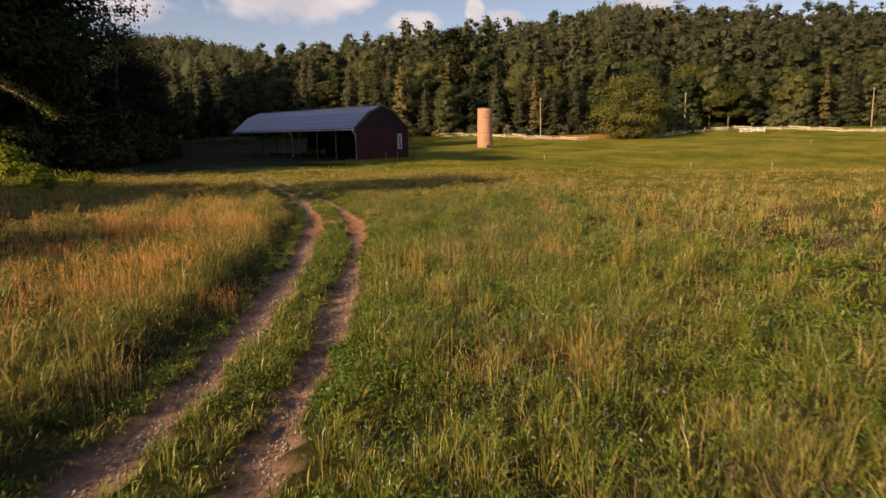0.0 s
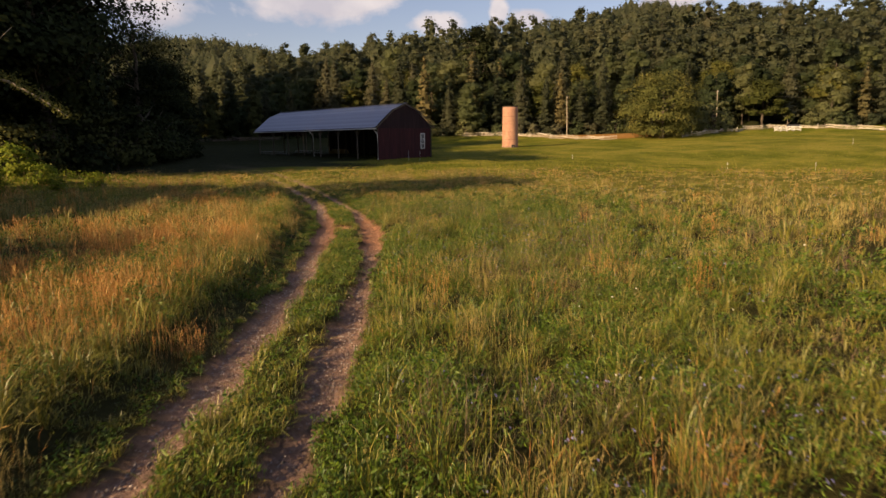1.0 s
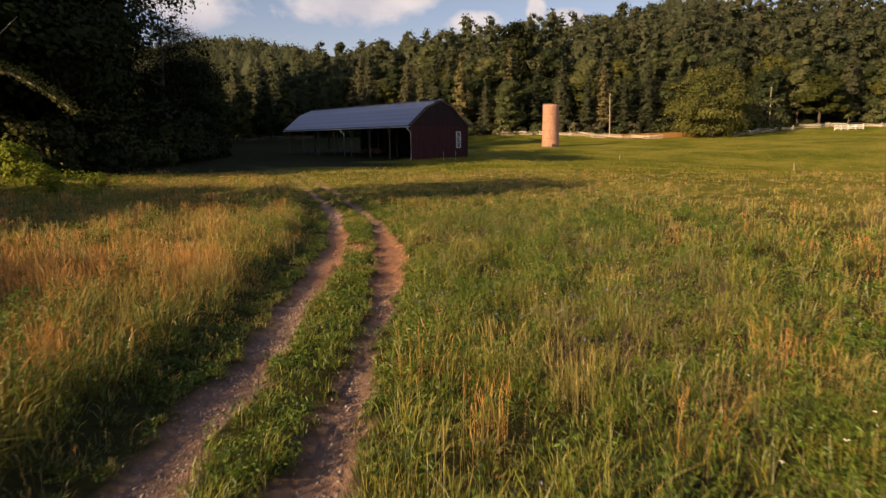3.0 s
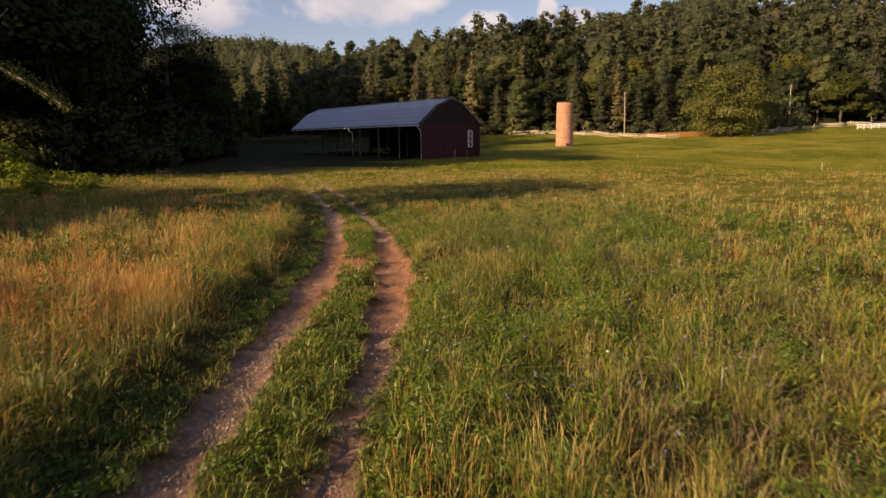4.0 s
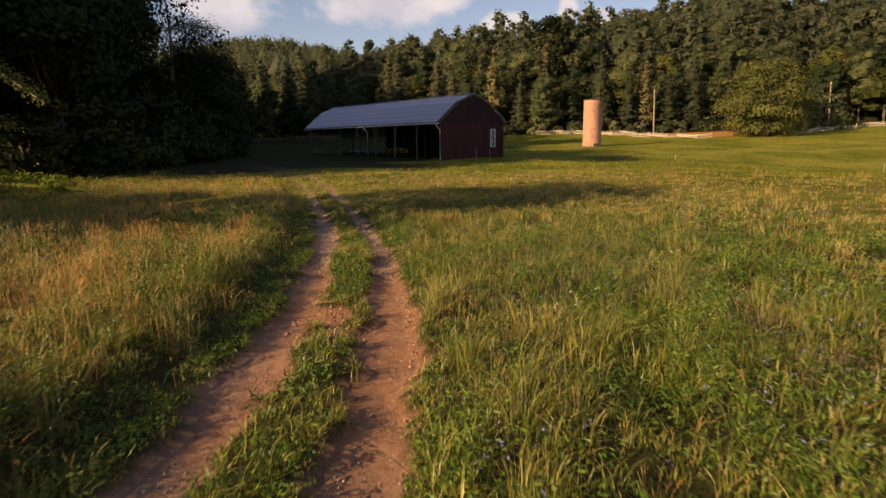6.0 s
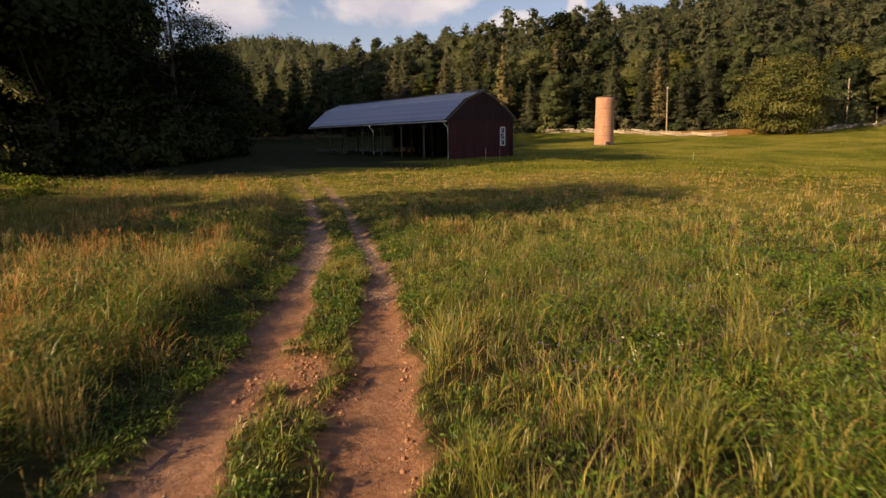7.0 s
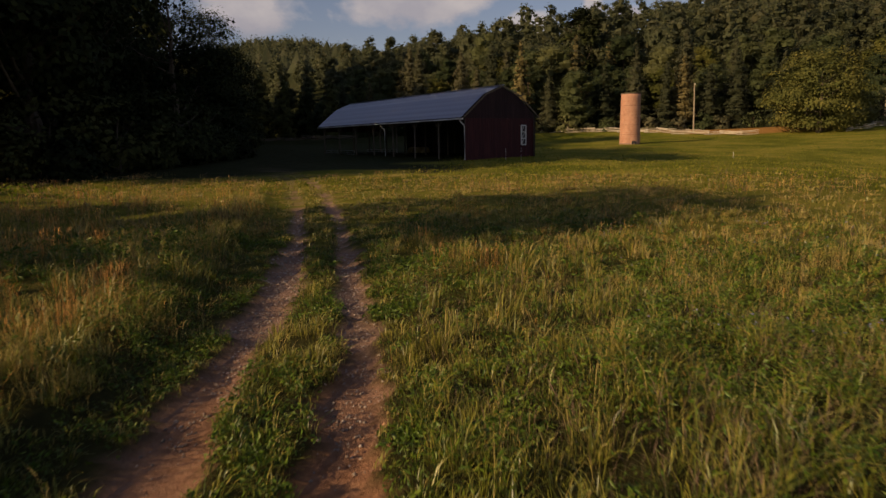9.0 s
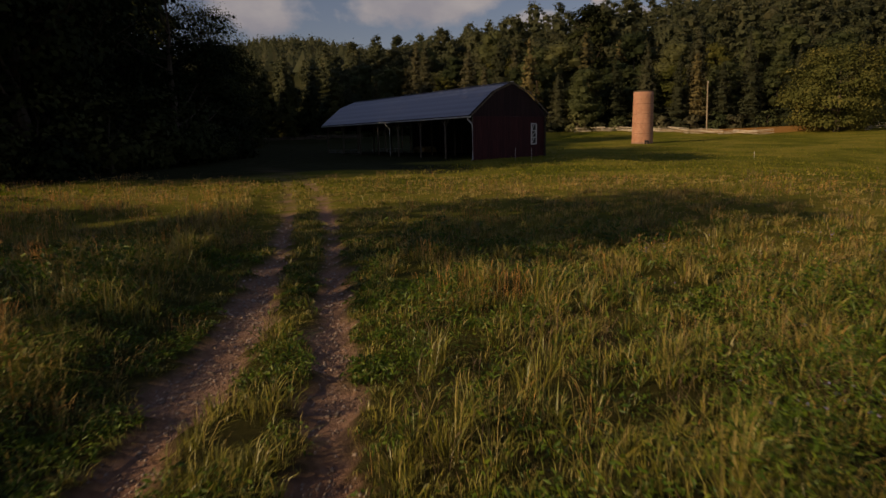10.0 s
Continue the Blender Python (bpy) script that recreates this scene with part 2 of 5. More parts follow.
def silo_material():
    m = bpy.data.materials.new("silo_tile")
    m.use_nodes = True
    t = m.node_tree
    bsdf = t.nodes["Principled BSDF"]
    bsdf.inputs["Roughness"].default_value = 0.75
    co = t.nodes.new("ShaderNodeTexCoord")
    place = t.nodes.new("ShaderNodeMapping")
    place.inputs["Scale"].default_value = (28, 8.4, 1)
    link(t, co.outputs["UV"], place.inputs["Vector"])
    brick = node(t, "ShaderNodeTexBrick", Scale=1.0)
    brick.inputs["Color1"].default_value = (0.47, 0.26, 0.175, 1)
    brick.inputs["Color2"].default_value = (0.385, 0.20, 0.135, 1)
    brick.inputs["Mortar"].default_value = (0.40, 0.27, 0.20, 1)
    brick.inputs["Mortar Size"].default_value = 0.02
    brick.inputs["Brick Width"].default_value = 1.0
    brick.inputs["Row Height"].default_value = 0.33
    link(t, place.outputs[0], brick.inputs["Vector"])
    stain = node(t, "ShaderNodeTexNoise", Scale=0.9, Detail=6.0, Roughness=0.65)
    squash = t.nodes.new("ShaderNodeMapping")
    squash.inputs["Scale"].default_value = (1.2, 1.2, 0.45)
    link(t, co.outputs["Object"], squash.inputs["Vector"])
    link(t, squash.outputs[0], stain.inputs["Vector"])
    over = t.nodes.new("ShaderNodeMix")
    over.data_type = "RGBA"
    over.blend_type = "MULTIPLY"
    edge = t.nodes.new("ShaderNodeValToRGB")
    edge.color_ramp.elements[0].position, edge.color_ramp.elements[1].position = 0.35, 0.7
    edge.color_ramp.elements[0].color, edge.color_ramp.elements[1].color = (0.72, 0.66, 0.6, 1), (1.1, 1.05, 1.0, 1)
    link(t, stain.outputs["Fac"], edge.inputs[0])
    over.inputs["Factor"].default_value = 0.8
    link(t, brick.outputs["Color"], over.inputs["A"])
    link(t, edge.outputs[0], over.inputs["B"])
    link(t, over.outputs["Result"], bsdf.inputs["Base Color"])
    b = node(t, "ShaderNodeBump", Strength=0.6, Distance=0.012)
    b.invert = True
    link(t, brick.outputs["Fac"], b.inputs["Height"])
    link(t, b.outputs[0], bsdf.inputs["Normal"])
    return m


M["silo"] = silo_material()


def ground_material():
    m = bpy.data.materials.new("meadow_soil")
    m.use_nodes = True
    t = m.node_tree
    bsdf = t.nodes["Principled BSDF"]
    bsdf.inputs["Roughness"].default_value = 0.95
    bsdf.inputs["Specular IOR Level"].default_value = 0.04
    co = t.nodes.new("ShaderNodeTexCoord")

    def noise_of(scale, detail=6.0, rough=0.6):
        n = node(t, "ShaderNodeTexNoise", Scale=scale, Detail=detail, Roughness=rough)
        link(t, co.outputs["Object"], n.inputs["Vector"])
        return n.outputs["Fac"]

    def ramp_of(value, stops):
        r = t.nodes.new("ShaderNodeValToRGB")
        while len(r.color_ramp.elements) < len(stops):
            r.color_ramp.elements.new(0.5)
        for e, (p, c) in zip(r.color_ramp.elements, stops):
            e.position, e.color = p, (*c, 1)
        link(t, value, r.inputs[0])
        return r.outputs[0]

    def mix_of(factor, a, b):
        n = t.nodes.new("ShaderNodeMix")
        n.data_type = "RGBA"
        link(t, factor, n.inputs["Factor"])
        link(t, a, n.inputs["A"])
        link(t, b, n.inputs["B"])
        return n.outputs["Result"]

    def layer(name):
        a = t.nodes.new("ShaderNodeAttribute")
        a.attribute_name = name
        return a.outputs["Fac"]

    turf = mix_of(noise_of(0.12), ramp_of(noise_of(6), [(0.3, (0.018, 0.022, 0.006)), (0.7, (0.045, 0.05, 0.014))]),
                  ramp_of(noise_of(9), [(0.3, (0.028, 0.025, 0.010)), (0.7, (0.07, 0.058, 0.022))]))
    patch = ramp_of(noise_of(0.11, 7.0, 0.68), [(0.40, (0, 0, 0)), (0.60, (1, 1, 1))])
    pasture = mix_of(patch, ramp_of(noise_of(1.4, 8.0, 0.75), [(0.3, (0.055, 0.075, 0.007)), (0.7, (0.125, 0.135, 0.013))]),
                     ramp_of(noise_of(2.2, 8.0, 0.7), [(0.3, (0.14, 0.135, 0.018)), (0.7, (0.27, 0.235, 0.042))]))
    bank = ramp_of(noise_of(1.5, 8.0, 0.7), [(0.3, (0.22, 0.115, 0.035)), (0.7, (0.36, 0.20, 0.065))])
    dirt = mix_of(noise_of(0.5), ramp_of(noise_of(14, 8.0, 0.7), [(0.3, (0.13, 0.082, 0.062)), (0.5, (0.27, 0.178, 0.137)), (0.7, (0.45, 0.32, 0.26))]),
                  ramp_of(noise_of(11, 8.0, 0.7), [(0.3, (0.16, 0.095, 0.064)), (0.7, (0.37, 0.235, 0.165))]))
    red_soil = ramp_of(noise_of(8, 8.0, 0.7), [(0.3, (0.20, 0.095, 0.053)), (0.7, (0.42, 0.225, 0.13))])
    # dark litter under the wood, also laid over pasture to paint the trees' shade
    wood_shade_floor = ramp_of(noise_of(0.8), [(0.3, (0.015, 0.02, 0.007)), (0.7, (0.04, 0.042, 0.015))])
    colour = mix_of(layer("mown"), turf, pasture)
    colour = mix_of(layer("bank"), colour, bank)
    colour = mix_of(layer("wood"), colour, wood_shade_floor)
    colour = mix_of(layer("rut"), colour, mix_of(layer("red"), dirt, red_soil))
    link(t, colour, bsdf.inputs["Base Color"])
    b = node(t, "ShaderNodeBump", Strength=1.0, Distance=0.05)
    link(t, noise_of(13, 8.0, 0.75), b.inputs["Height"])
    link(t, b.outputs[0], bsdf.inputs["Normal"])
    return m


M["ground"] = ground_material()


# ---------------------------------------------------------------- mesh helpers
def raw(name, verts, faces, mat, parent=None):
    """One mesh object from arrays: verts (n, 3) and a list of (m, k) index arrays."""
    me = bpy.data.meshes.new(name)
    me.vertices.add(len(verts))
    me.vertices.foreach_set("co", np.asarray(verts, dtype=np.float32).ravel())
    loops = np.concatenate([np.asarray(f).ravel() for f in faces])
    sizes = np.concatenate([np.full(len(f), np.asarray(f).shape[1]) for f in faces])
    me.loops.add(len(loops))
    me.loops.foreach_set("vertex_index", loops.astype(np.int32))
    me.polygons.add(len(sizes))
    me.polygons.foreach_set("loop_start", np.concatenate([[0], np.cumsum(sizes)[:-1]]).astype(np.int32))
    me.update(calc_edges=True)
    if mat:
        me.materials.append(mat)
    ob = new(name, me)
    if parent:
        ob.parent = parent
    return ob


def part(name, bm, mat, parent, label=""):
    me = bpy.data.meshes.new(name)
    bm.normal_update()
    bm.to_mesh(me)
    bm.free()
    me.materials.append(mat)
    ob = new(name, me)
    if parent:
        ob.parent = parent
    if label:
        ob["label"] = label
    return ob


def share(name, me, parent, m, label=""):
    ob = new(name, me)
    ob.parent = parent
    ob.matrix_basis = m
    if label:
        ob["label"] = label
    return ob


def thing(name, m, label, category, group="", kind=""):
    ob = new(name)
    ob.empty_display_size = 0.3
    ob.matrix_basis = m
    return tagged(ob, label, category, group, kind)


def box(bm, x0, y0, z0, x1, y1, z1, bevel=0.0):
    made = bmesh.ops.create_cube(bm, size=1.0, matrix=Matrix.Translation(((x0 + x1) / 2, (y0 + y1) / 2, (z0 + z1) / 2)) @ Matrix.Diagonal((x1 - x0, y1 - y0, z1 - z0, 1)))
    if bevel:
        edges = {e for v in made["verts"] for e in v.link_edges}
        bmesh.ops.bevel(bm, geom=list(edges), offset=bevel, segments=1, affect="EDGES")
    return bm


def beam(bm, a, b, w, d, bevel=0.0):
    """A squared timber from a to b."""
    a, b = Vector(a), Vector(b)
    m = Matrix.Translation((a + b) / 2) @ (b - a).to_track_quat("Z", "Y").to_matrix().to_4x4() @ Matrix.Diagonal((w, d, (b - a).length, 1))
    made = bmesh.ops.create_cube(bm, size=1.0, matrix=m)
    if bevel:
        edges = {e for v in made["verts"] for e in v.link_edges}
        bmesh.ops.bevel(bm, geom=list(edges), offset=bevel, segments=1, affect="EDGES")
    return bm


def tube(bm, points, radii, sides=8, cap=True):
    rings = []
    for k, p in enumerate(points):
        p = Vector(p)
        ahead = (Vector(points[min(k + 1, len(points) - 1)]) - Vector(points[max(k - 1, 0)])).normalized()
        q = ahead.to_track_quat("Z", "Y")
        rings.append([bm.verts.new(p + q @ Vector((math.cos(a) * radii[k], math.sin(a) * radii[k], 0))) for a in (2 * math.pi * j / sides for j in range(sides))])
    for r, s in zip(rings, rings[1:]):
        for j in range(sides):
            bm.faces.new((r[j], r[(j + 1) % sides], s[(j + 1) % sides], s[j]))
    if cap:
        bm.faces.new(rings[0][::-1])
        bm.faces.new(rings[-1])
    return bm


rng = np.random.default_rng(7)
LATTICE = np.random.default_rng(3).random((256, 256))


def patchy(x, y, size, seed=0):
    """Smooth noise from 0 to 1 with spots of about that size in metres."""
    x, y = np.asarray(x) / size + 31.7 * seed, np.asarray(y) / size + 17.3 * seed
    i, j = np.floor(x).astype(int), np.floor(y).astype(int)
    f, g = x - i, y - j
    f, g = f * f * (3 - 2 * f), g * g * (3 - 2 * g)
    at = lambda a, b: LATTICE[a % 256, b % 256]
    return (at(i, j) * (1 - f) + at(i + 1, j) * f) * (1 - g) + (at(i, j + 1) * (1 - f) + at(i + 1, j + 1) * f) * g


# ---------------------------------------------------------------- the lie of the land
PROFILE = ((-3000, 2), (-40, 0.8), (5, 0.75), (12, 0.7), (25, 0.55), (35, 0.36), (50, 0.4), (70, 0.7), (94, 0.95), (133, 1.9), (165, 2.9), (172, 3.9), (178, 4.4), (3000, 5))
LEFT_RUT = ((-60, -5.0), (-10, -3.9), (5.6, -3.42), (8, -3.32), (10, -3.36), (14.3, -3.7), (18.3, -4.15), (21, -4.55), (24.5, -5.0), (29.5, -6.1), (33, -7.05), (37, -8.3), (42, -10.1), (47, -12.1), (56, -16.0), (66, -20.6), (76, -26.5), (90, -36))
RIGHT_RUT = ((-60, -3.4), (-10, -2.3), (5.6, -1.82), (8, -1.85), (10, -1.9), (14.3, -2.15), (18.3, -2.55), (21, -2.9), (24.5, -3.35), (29.5, -4.5), (33, -5.4), (37, -6.85), (42, -8.65), (47, -10.6), (56, -14.4), (66, -19.1), (76, -25.0), (90, -34.5))


def along(rows, v):
    return np.interp(v, [r[0] for r in rows], [r[1] for r in rows])


def smooth_step(a, b, x):
    k = np.clip((np.asarray(x, dtype=float) - a) / (b - a), 0, 1)
    return k * k * (3 - 2 * k)


def ruts(u, v):
    """How far into the nearest wheel rut a place lies (0 to 1), and how far it is to the middle of the track."""
    lean = 1 / np.sqrt(1 + np.where(v > 20, 0.35, 0.04) + np.where(v > 42, 0.15, 0))
    dl, dr = np.abs(u - along(LEFT_RUT, v) - 0.05) * lean - 0.06 * smooth_step(44, 34, v) * smooth_step(8, 16, v), np.abs(u - along(RIGHT_RUT, v)) * lean - 0.02
    wob = 0.26 * (patchy(u, v, 0.9, 5) - 0.5) + 0.26 * (patchy(u, v, 0.3, 6) - 0.5) + 0.10 * (patchy(u, v, 0.12, 7) - 0.5)
    bare = smooth_step(21, 24, v) * smooth_step(31, 28, v)
    narrow = 0.06 * smooth_step(36, 48, v)
    rim = smooth_step(0.30, 0.17, np.minimum(dl - 0.05 * bare, dr - 0.11 * bare) + wob + narrow)
    mid = (u - (along(LEFT_RUT, v) + along(RIGHT_RUT, v)) / 2) * lean
    slump = 0.75 * smooth_step(0.8, 0.45, np.hypot((v - 26.8) / 1.15, (mid + 0.05) / 0.7) + 3.2 * wob)
    return np.maximum(rim, slump) * smooth_step(88, 60, v), mid


def land(u, v):
    """Height of the ground without the ruts."""
    u, v = np.asarray(u, dtype=float), np.asarray(v, dtype=float)
    z = along(PROFILE, v)
    z = z + 0.25 * (patchy(u, v, 14, 1) - 0.5) * smooth_step(8, 30, np.abs(u + 4)) + 0.12 * (patchy(u, v, 4, 2) - 0.5) * smooth_step(2, 5, np.abs(u - along(LEFT_RUT, v)))
    z = z + 1.4 * smooth_step(25, 110, u) * smooth_step(80, 150, v)
    hill = np.clip(v - 178, 0, 120) * (0.19 + 0.09 * smooth_step(-62, 40, u)) * smooth_step(178, 215, v)
    hill = np.minimum(hill, 70) + 41 * np.exp(-(((u + 215) / 120) ** 2 + ((v - 520) / 110) ** 2)) + 47 * np.exp(-(((u - 130) / 62) ** 2 + ((v - 520) / 110) ** 2)) + 25 * np.exp(-(((u - 290) / 110) ** 2 + ((v - 480) / 110) ** 2))
    z = z + 1.2 * np.exp(-(((u + 35) / 9) ** 2 + ((v - 49) / 4.5) ** 2))
    z = z - 1.6 * np.exp(-(((np.minimum(u, 38) - 38) / 24) ** 2 + ((v - 86) / 20) ** 2))
    # unseen hillside added on the left to shade the ground behind the barn
    z = z + 22 * smooth_step(-92, -135, u) * smooth_step(60, 120, v) * smooth_step(240, 180, v)
    z = z + hill + 9 * smooth_step(-48, -95, u) * smooth_step(170, 90, v)
    return z


def tall_edge_at(u, v):
    return 68 + 10 * (patchy(u, v, 18, 9) - 0.5) + 5 * (patchy(u, v, 4, 8) - 0.5)


def field_height(u, v, mid):
    """Height of the sward: tall beyond the verge, low on the strip between the ruts."""
    tall = 0.05 + 0.30 * patchy(u, v, 1.5, 3) + 0.70 * patchy(u, v, 0.62, 4) ** 2.2 + 0.08 * patchy(u, v, 0.25, 14)
    tall = tall * (1 - (0.58 - 0.3 * smooth_step(-5, -2.5, mid) * (mid < 0)) * smooth_step(26, 52, v)) + 0.12 * smooth_step(1.6, 2.2, -mid) * smooth_step(4.8, 2.6, -mid)
    low = (0.14 + 0.20 * patchy(u, v, 0.5, 12)) * np.clip(1.1 - (mid / 0.8) ** 2, 0.3, 1) * (1 - 0.4 * smooth_step(20, 24, v) * smooth_step(33, 29, v))
    tall = low + (tall - low) * np.where(mid < 0, smooth_step(1.5, 2.15, -mid), smooth_step(0.95, 1.5, mid))
    tall = tall * (1 - 0.42 * smooth_step(32, 42, v) * smooth_step(2.8, 1.2, mid) * smooth_step(-1.7, -1.3, mid))
    return np.maximum(tall * smooth_step(-4, 26, tall_edge_at(u, v) + 3 - v), 0.06)


def path_gap(u, v):
    """About how far a place lies from the trodden stretch of the meadow, in metres."""
    way = np.interp(v, [0, 8, 16, 28], [0, -0.4, -1.5, -3.5])
    return np.sqrt(6.0 ** 2 + (1.5 * np.maximum(0, np.abs(u - way) - 3.0)) ** 2 + np.maximum(0, v - 31.0) ** 2 + (2.5 * np.maximum(0, 4.0 - v)) ** 2)


def ground_height(u, v):
    """The ground with its ruts, and the matted foot of the sward."""
    u, v = np.asarray(u, dtype=float), np.asarray(v, dtype=float)
    rim, mid = ruts(u, v)
    mat = (0.10 + 0.12 * smooth_step(20, 40, path_gap(u, v))) * field_height(u, v, mid) * (1 - rim) * smooth_step(-20, 0, v) * smooth_step(75, 55, v) * smooth_step(70, 40, np.abs(u))
    return land(u, v) - 0.12 * rim + 0.03 * rim * patchy(u, v, 0.22, 13) + 0.20 * smooth_step(1.45, 2.05, -mid) * smooth_step(14, 4, -mid) * smooth_step(66, 46, v) + mat


def spaced(parts):
    out = []
    for a, b, n in parts:
        out.append(np.linspace(a, b, n, endpoint=False))
    return np.concatenate(out + [[parts[-1][1]]])


us = spaced([(-3000, -300, 10), (-300, -60, 24), (-60, -24, 24), (-24, -13, 26), (-13, 1, 96), (1, 20, 30), (20, 60, 22), (60, 300, 30), (300, 3000, 10)])
vs = spaced([(-3000, -200, 8), (-200, -10, 20), (-10, 3, 30), (3, 40, 220), (40, 66, 70), (66, 100, 34), (100, 220, 60), (220, 700, 36), (700, 3000, 12)])
U, V = np.meshgrid(us, vs)
Zg = ground_height(U, V)
n_u, n_v = len(us), len(vs)
index = np.arange(n_u * n_v).reshape(n_v, n_u)
quads = np.stack([index[:-1, :-1], index[:-1, 1:], index[1:, 1:], index[1:, :-1]], axis=-1).reshape(-1, 4)
ground = tagged(raw("ground", np.stack([U, V, Zg], axis=-1).reshape(-1, 3), [quads], M["ground"]), "grassy valley floor with a rutted dirt track", "ground", kind="structure")
ground.data.polygons.foreach_set("use_smooth", np.ones(len(quads), dtype=bool))
rim, mid = ruts(U, V)
tall_edge = 68 + 10 * (patchy(U, V, 18, 9) - 0.5) + 5 * (patchy(U, V, 4, 8) - 0.5)
# past v 64 the edge runs out over the pasture, darkening it as shade
wood_shade_line = np.maximum(smooth_step(180, 190, V), smooth_step(-36, -44, U - 27 * smooth_step(64, 74, V) * (0.5 + 0.8 * patchy(U, V, 7, 71))))
LAYERS = {
    "rut": rim,
    "red": smooth_step(19, 23, V) * smooth_step(34, 30, V) * smooth_step(-1.3, -0.5, mid) * (0.55 + 0.45 * patchy(U, V, 1.2, 11)),
    "mown": np.maximum(smooth_step(-3, 3, V - tall_edge), 0.8 * smooth_step(22, 46, np.hypot(V - 8, 1.3 * (U + 3)))),
    "bank": smooth_step(0.5, 2, V - np.interp(U, [3, 25, 37, 60], [181, 168.2, 164.5, 168])) * smooth_step(183, 180, V) * smooth_step(2, 8, U) * smooth_step(58, 46, U),
    "wood": wood_shade_line,
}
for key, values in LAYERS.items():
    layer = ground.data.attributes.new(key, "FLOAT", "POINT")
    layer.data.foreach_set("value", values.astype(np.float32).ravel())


def on_ground(u, v):
    return float(ground_height(np.array([u]), np.array([v]))[0])


# ---------------------------------------------------------------- grass
def scatter(n, u0, u1, v0, v1):
    return rng.uniform(u0, u1, n), rng.uniform(v0, v1, n)


def sown(density, u0, u1, v0, v1, cell=1.0):
    """Random places with so many to the square metre, by a function of the place."""
    cu, cv = np.meshgrid(np.arange(u0, u1, cell), np.arange(v0, v1, cell))
    cu, cv = cu.ravel(), cv.ravel()
    many = rng.poisson(np.clip(density(cu + cell / 2, cv + cell / 2), 0, None) * cell * cell)
    u, v = np.repeat(cu, many), np.repeat(cv, many)
    return u + rng.random(len(u)) * cell, v + rng.random(len(u)) * cell


def blades(name, roots, height, width, lean, fall, mat, label, droop=0.35):
    """Bent, tapering blades: two base corners, two at half height, one tip. fall: the way they lean."""
    n = len(roots)
    turn = np.arctan2(fall[:, 1], fall[:, 0]) + np.pi / 2 + rng.normal(size=n) * 0.7
    side = np.stack([np.cos(turn), np.sin(turn), np.zeros(n)], axis=1)
    up = np.array([0, 0, 1.0])
    middle = roots + up * (height * (0.62 - 0.12 * lean))[:, None] + fall * (lean * height * 0.32)[:, None]
    tip = roots + up * (height * (1 - droop * lean))[:, None] + fall * (lean * height * 0.95)[:, None]
    half = side * (width / 2)[:, None]
    verts = np.stack([roots - half * 0.7, roots + half * 0.7, middle + half, middle - half, tip], axis=1).reshape(-1, 3)
    first = np.arange(n)[:, None] * 5
    ob = raw(name, verts, [first + np.array([0, 1, 2, 3]), first + np.array([3, 2, 4])], mat)
    return tagged(ob, label, "grass", kind="stuff")


def stalks(name, roots, height, width, fall, lean, mat, label):
    """Thin upright stems, each with a narrow plumed seed head."""
    n = len(roots)
    turn = rng.uniform(0, 2 * np.pi, n)
    side = np.stack([np.cos(turn), np.sin(turn), np.zeros(n)], axis=1) * (width / 2)[:, None]
    up = np.array([0, 0, 1.0])
    neck = roots + up * (height * 0.72)[:, None] + fall * (lean * height * 0.35)[:, None]
    belly = roots + up * (height * 0.84)[:, None] + fall * (lean * height * 0.55)[:, None]
    tip = roots + up * (height * (1 - 0.1 * lean))[:, None] + fall * (lean * height * 0.85)[:, None]
    verts = np.stack([roots - side * 0.6, roots + side * 0.6, neck + side * 0.35, neck - side * 0.35, belly + side * 1.5, tip, belly - side * 1.5], axis=1).reshape(-1, 3)
    first = np.arange(n)[:, None] * 7
    ob = raw(name, verts, [first + np.array([0, 1, 2, 3]), first + np.array([3, 2, 4, 6]), first + np.array([6, 4, 5])], mat)
    return tagged(ob, label, "grass", kind="stuff")


def dryness(u, v, mid):
    s = 0.22 * patchy(u, v, 1.7, 21) + 0.34 * patchy(u, v, 0.7, 22) + 0.20 * patchy(u, v, 0.36, 24) + 0.24 * patchy(u, v, 7, 23)
    return s + (0.045 + 0.055 * smooth_step(30, 22, v)) * smooth_step(1.9, 3.2, -mid) + 0.03 * smooth_step(30, 60, v) - 0.2 * (np.abs(mid) < 1.0) - 0.04 * (mid > 0.9) * smooth_step(34, 22, v)


def tufts(density, per, spread):
    """Tussocks: a middle, and blades leaning outward from it."""
    cu, cv = sown(lambda u, v: density(u, v) / per, -62, 74, -14, 80)
    n = len(cu)
    many = rng.poisson(per, n)
    which = np.repeat(np.arange(n), many)
    d = path_gap(cu, cv)
    reach = spread * np.sqrt(d / 6) * rng.uniform(0.6, 1.5, n)
    a = rng.uniform(0, 2 * np.pi, len(which))
    r = np.sqrt(rng.random(len(which)))
    u, v = cu[which] + np.cos(a) * r * reach[which], cv[which] + np.sin(a) * r * reach[which]
    fall = np.stack([np.cos(a), np.sin(a), np.zeros(len(a))], axis=1) * (0.35 + 0.65 * r)[:, None] + rng.normal(size=(len(a), 3)) * np.array([0.55, 0.55, 0]) + np.array([0.15, 0.05, 0])
    rim, mid = ruts(u, v)
    keep = (rng.random(len(u)) < 1 - (1.25 + 0.6 * smooth_step(30, 38, v)) * rim) & (v < tall_edge_at(u, v) + 3)
    vigour = rng.uniform(0.5, 1.42, n)[which]
    return u[keep], v[keep], fall[keep], mid[keep], vigour[keep], which[keep]


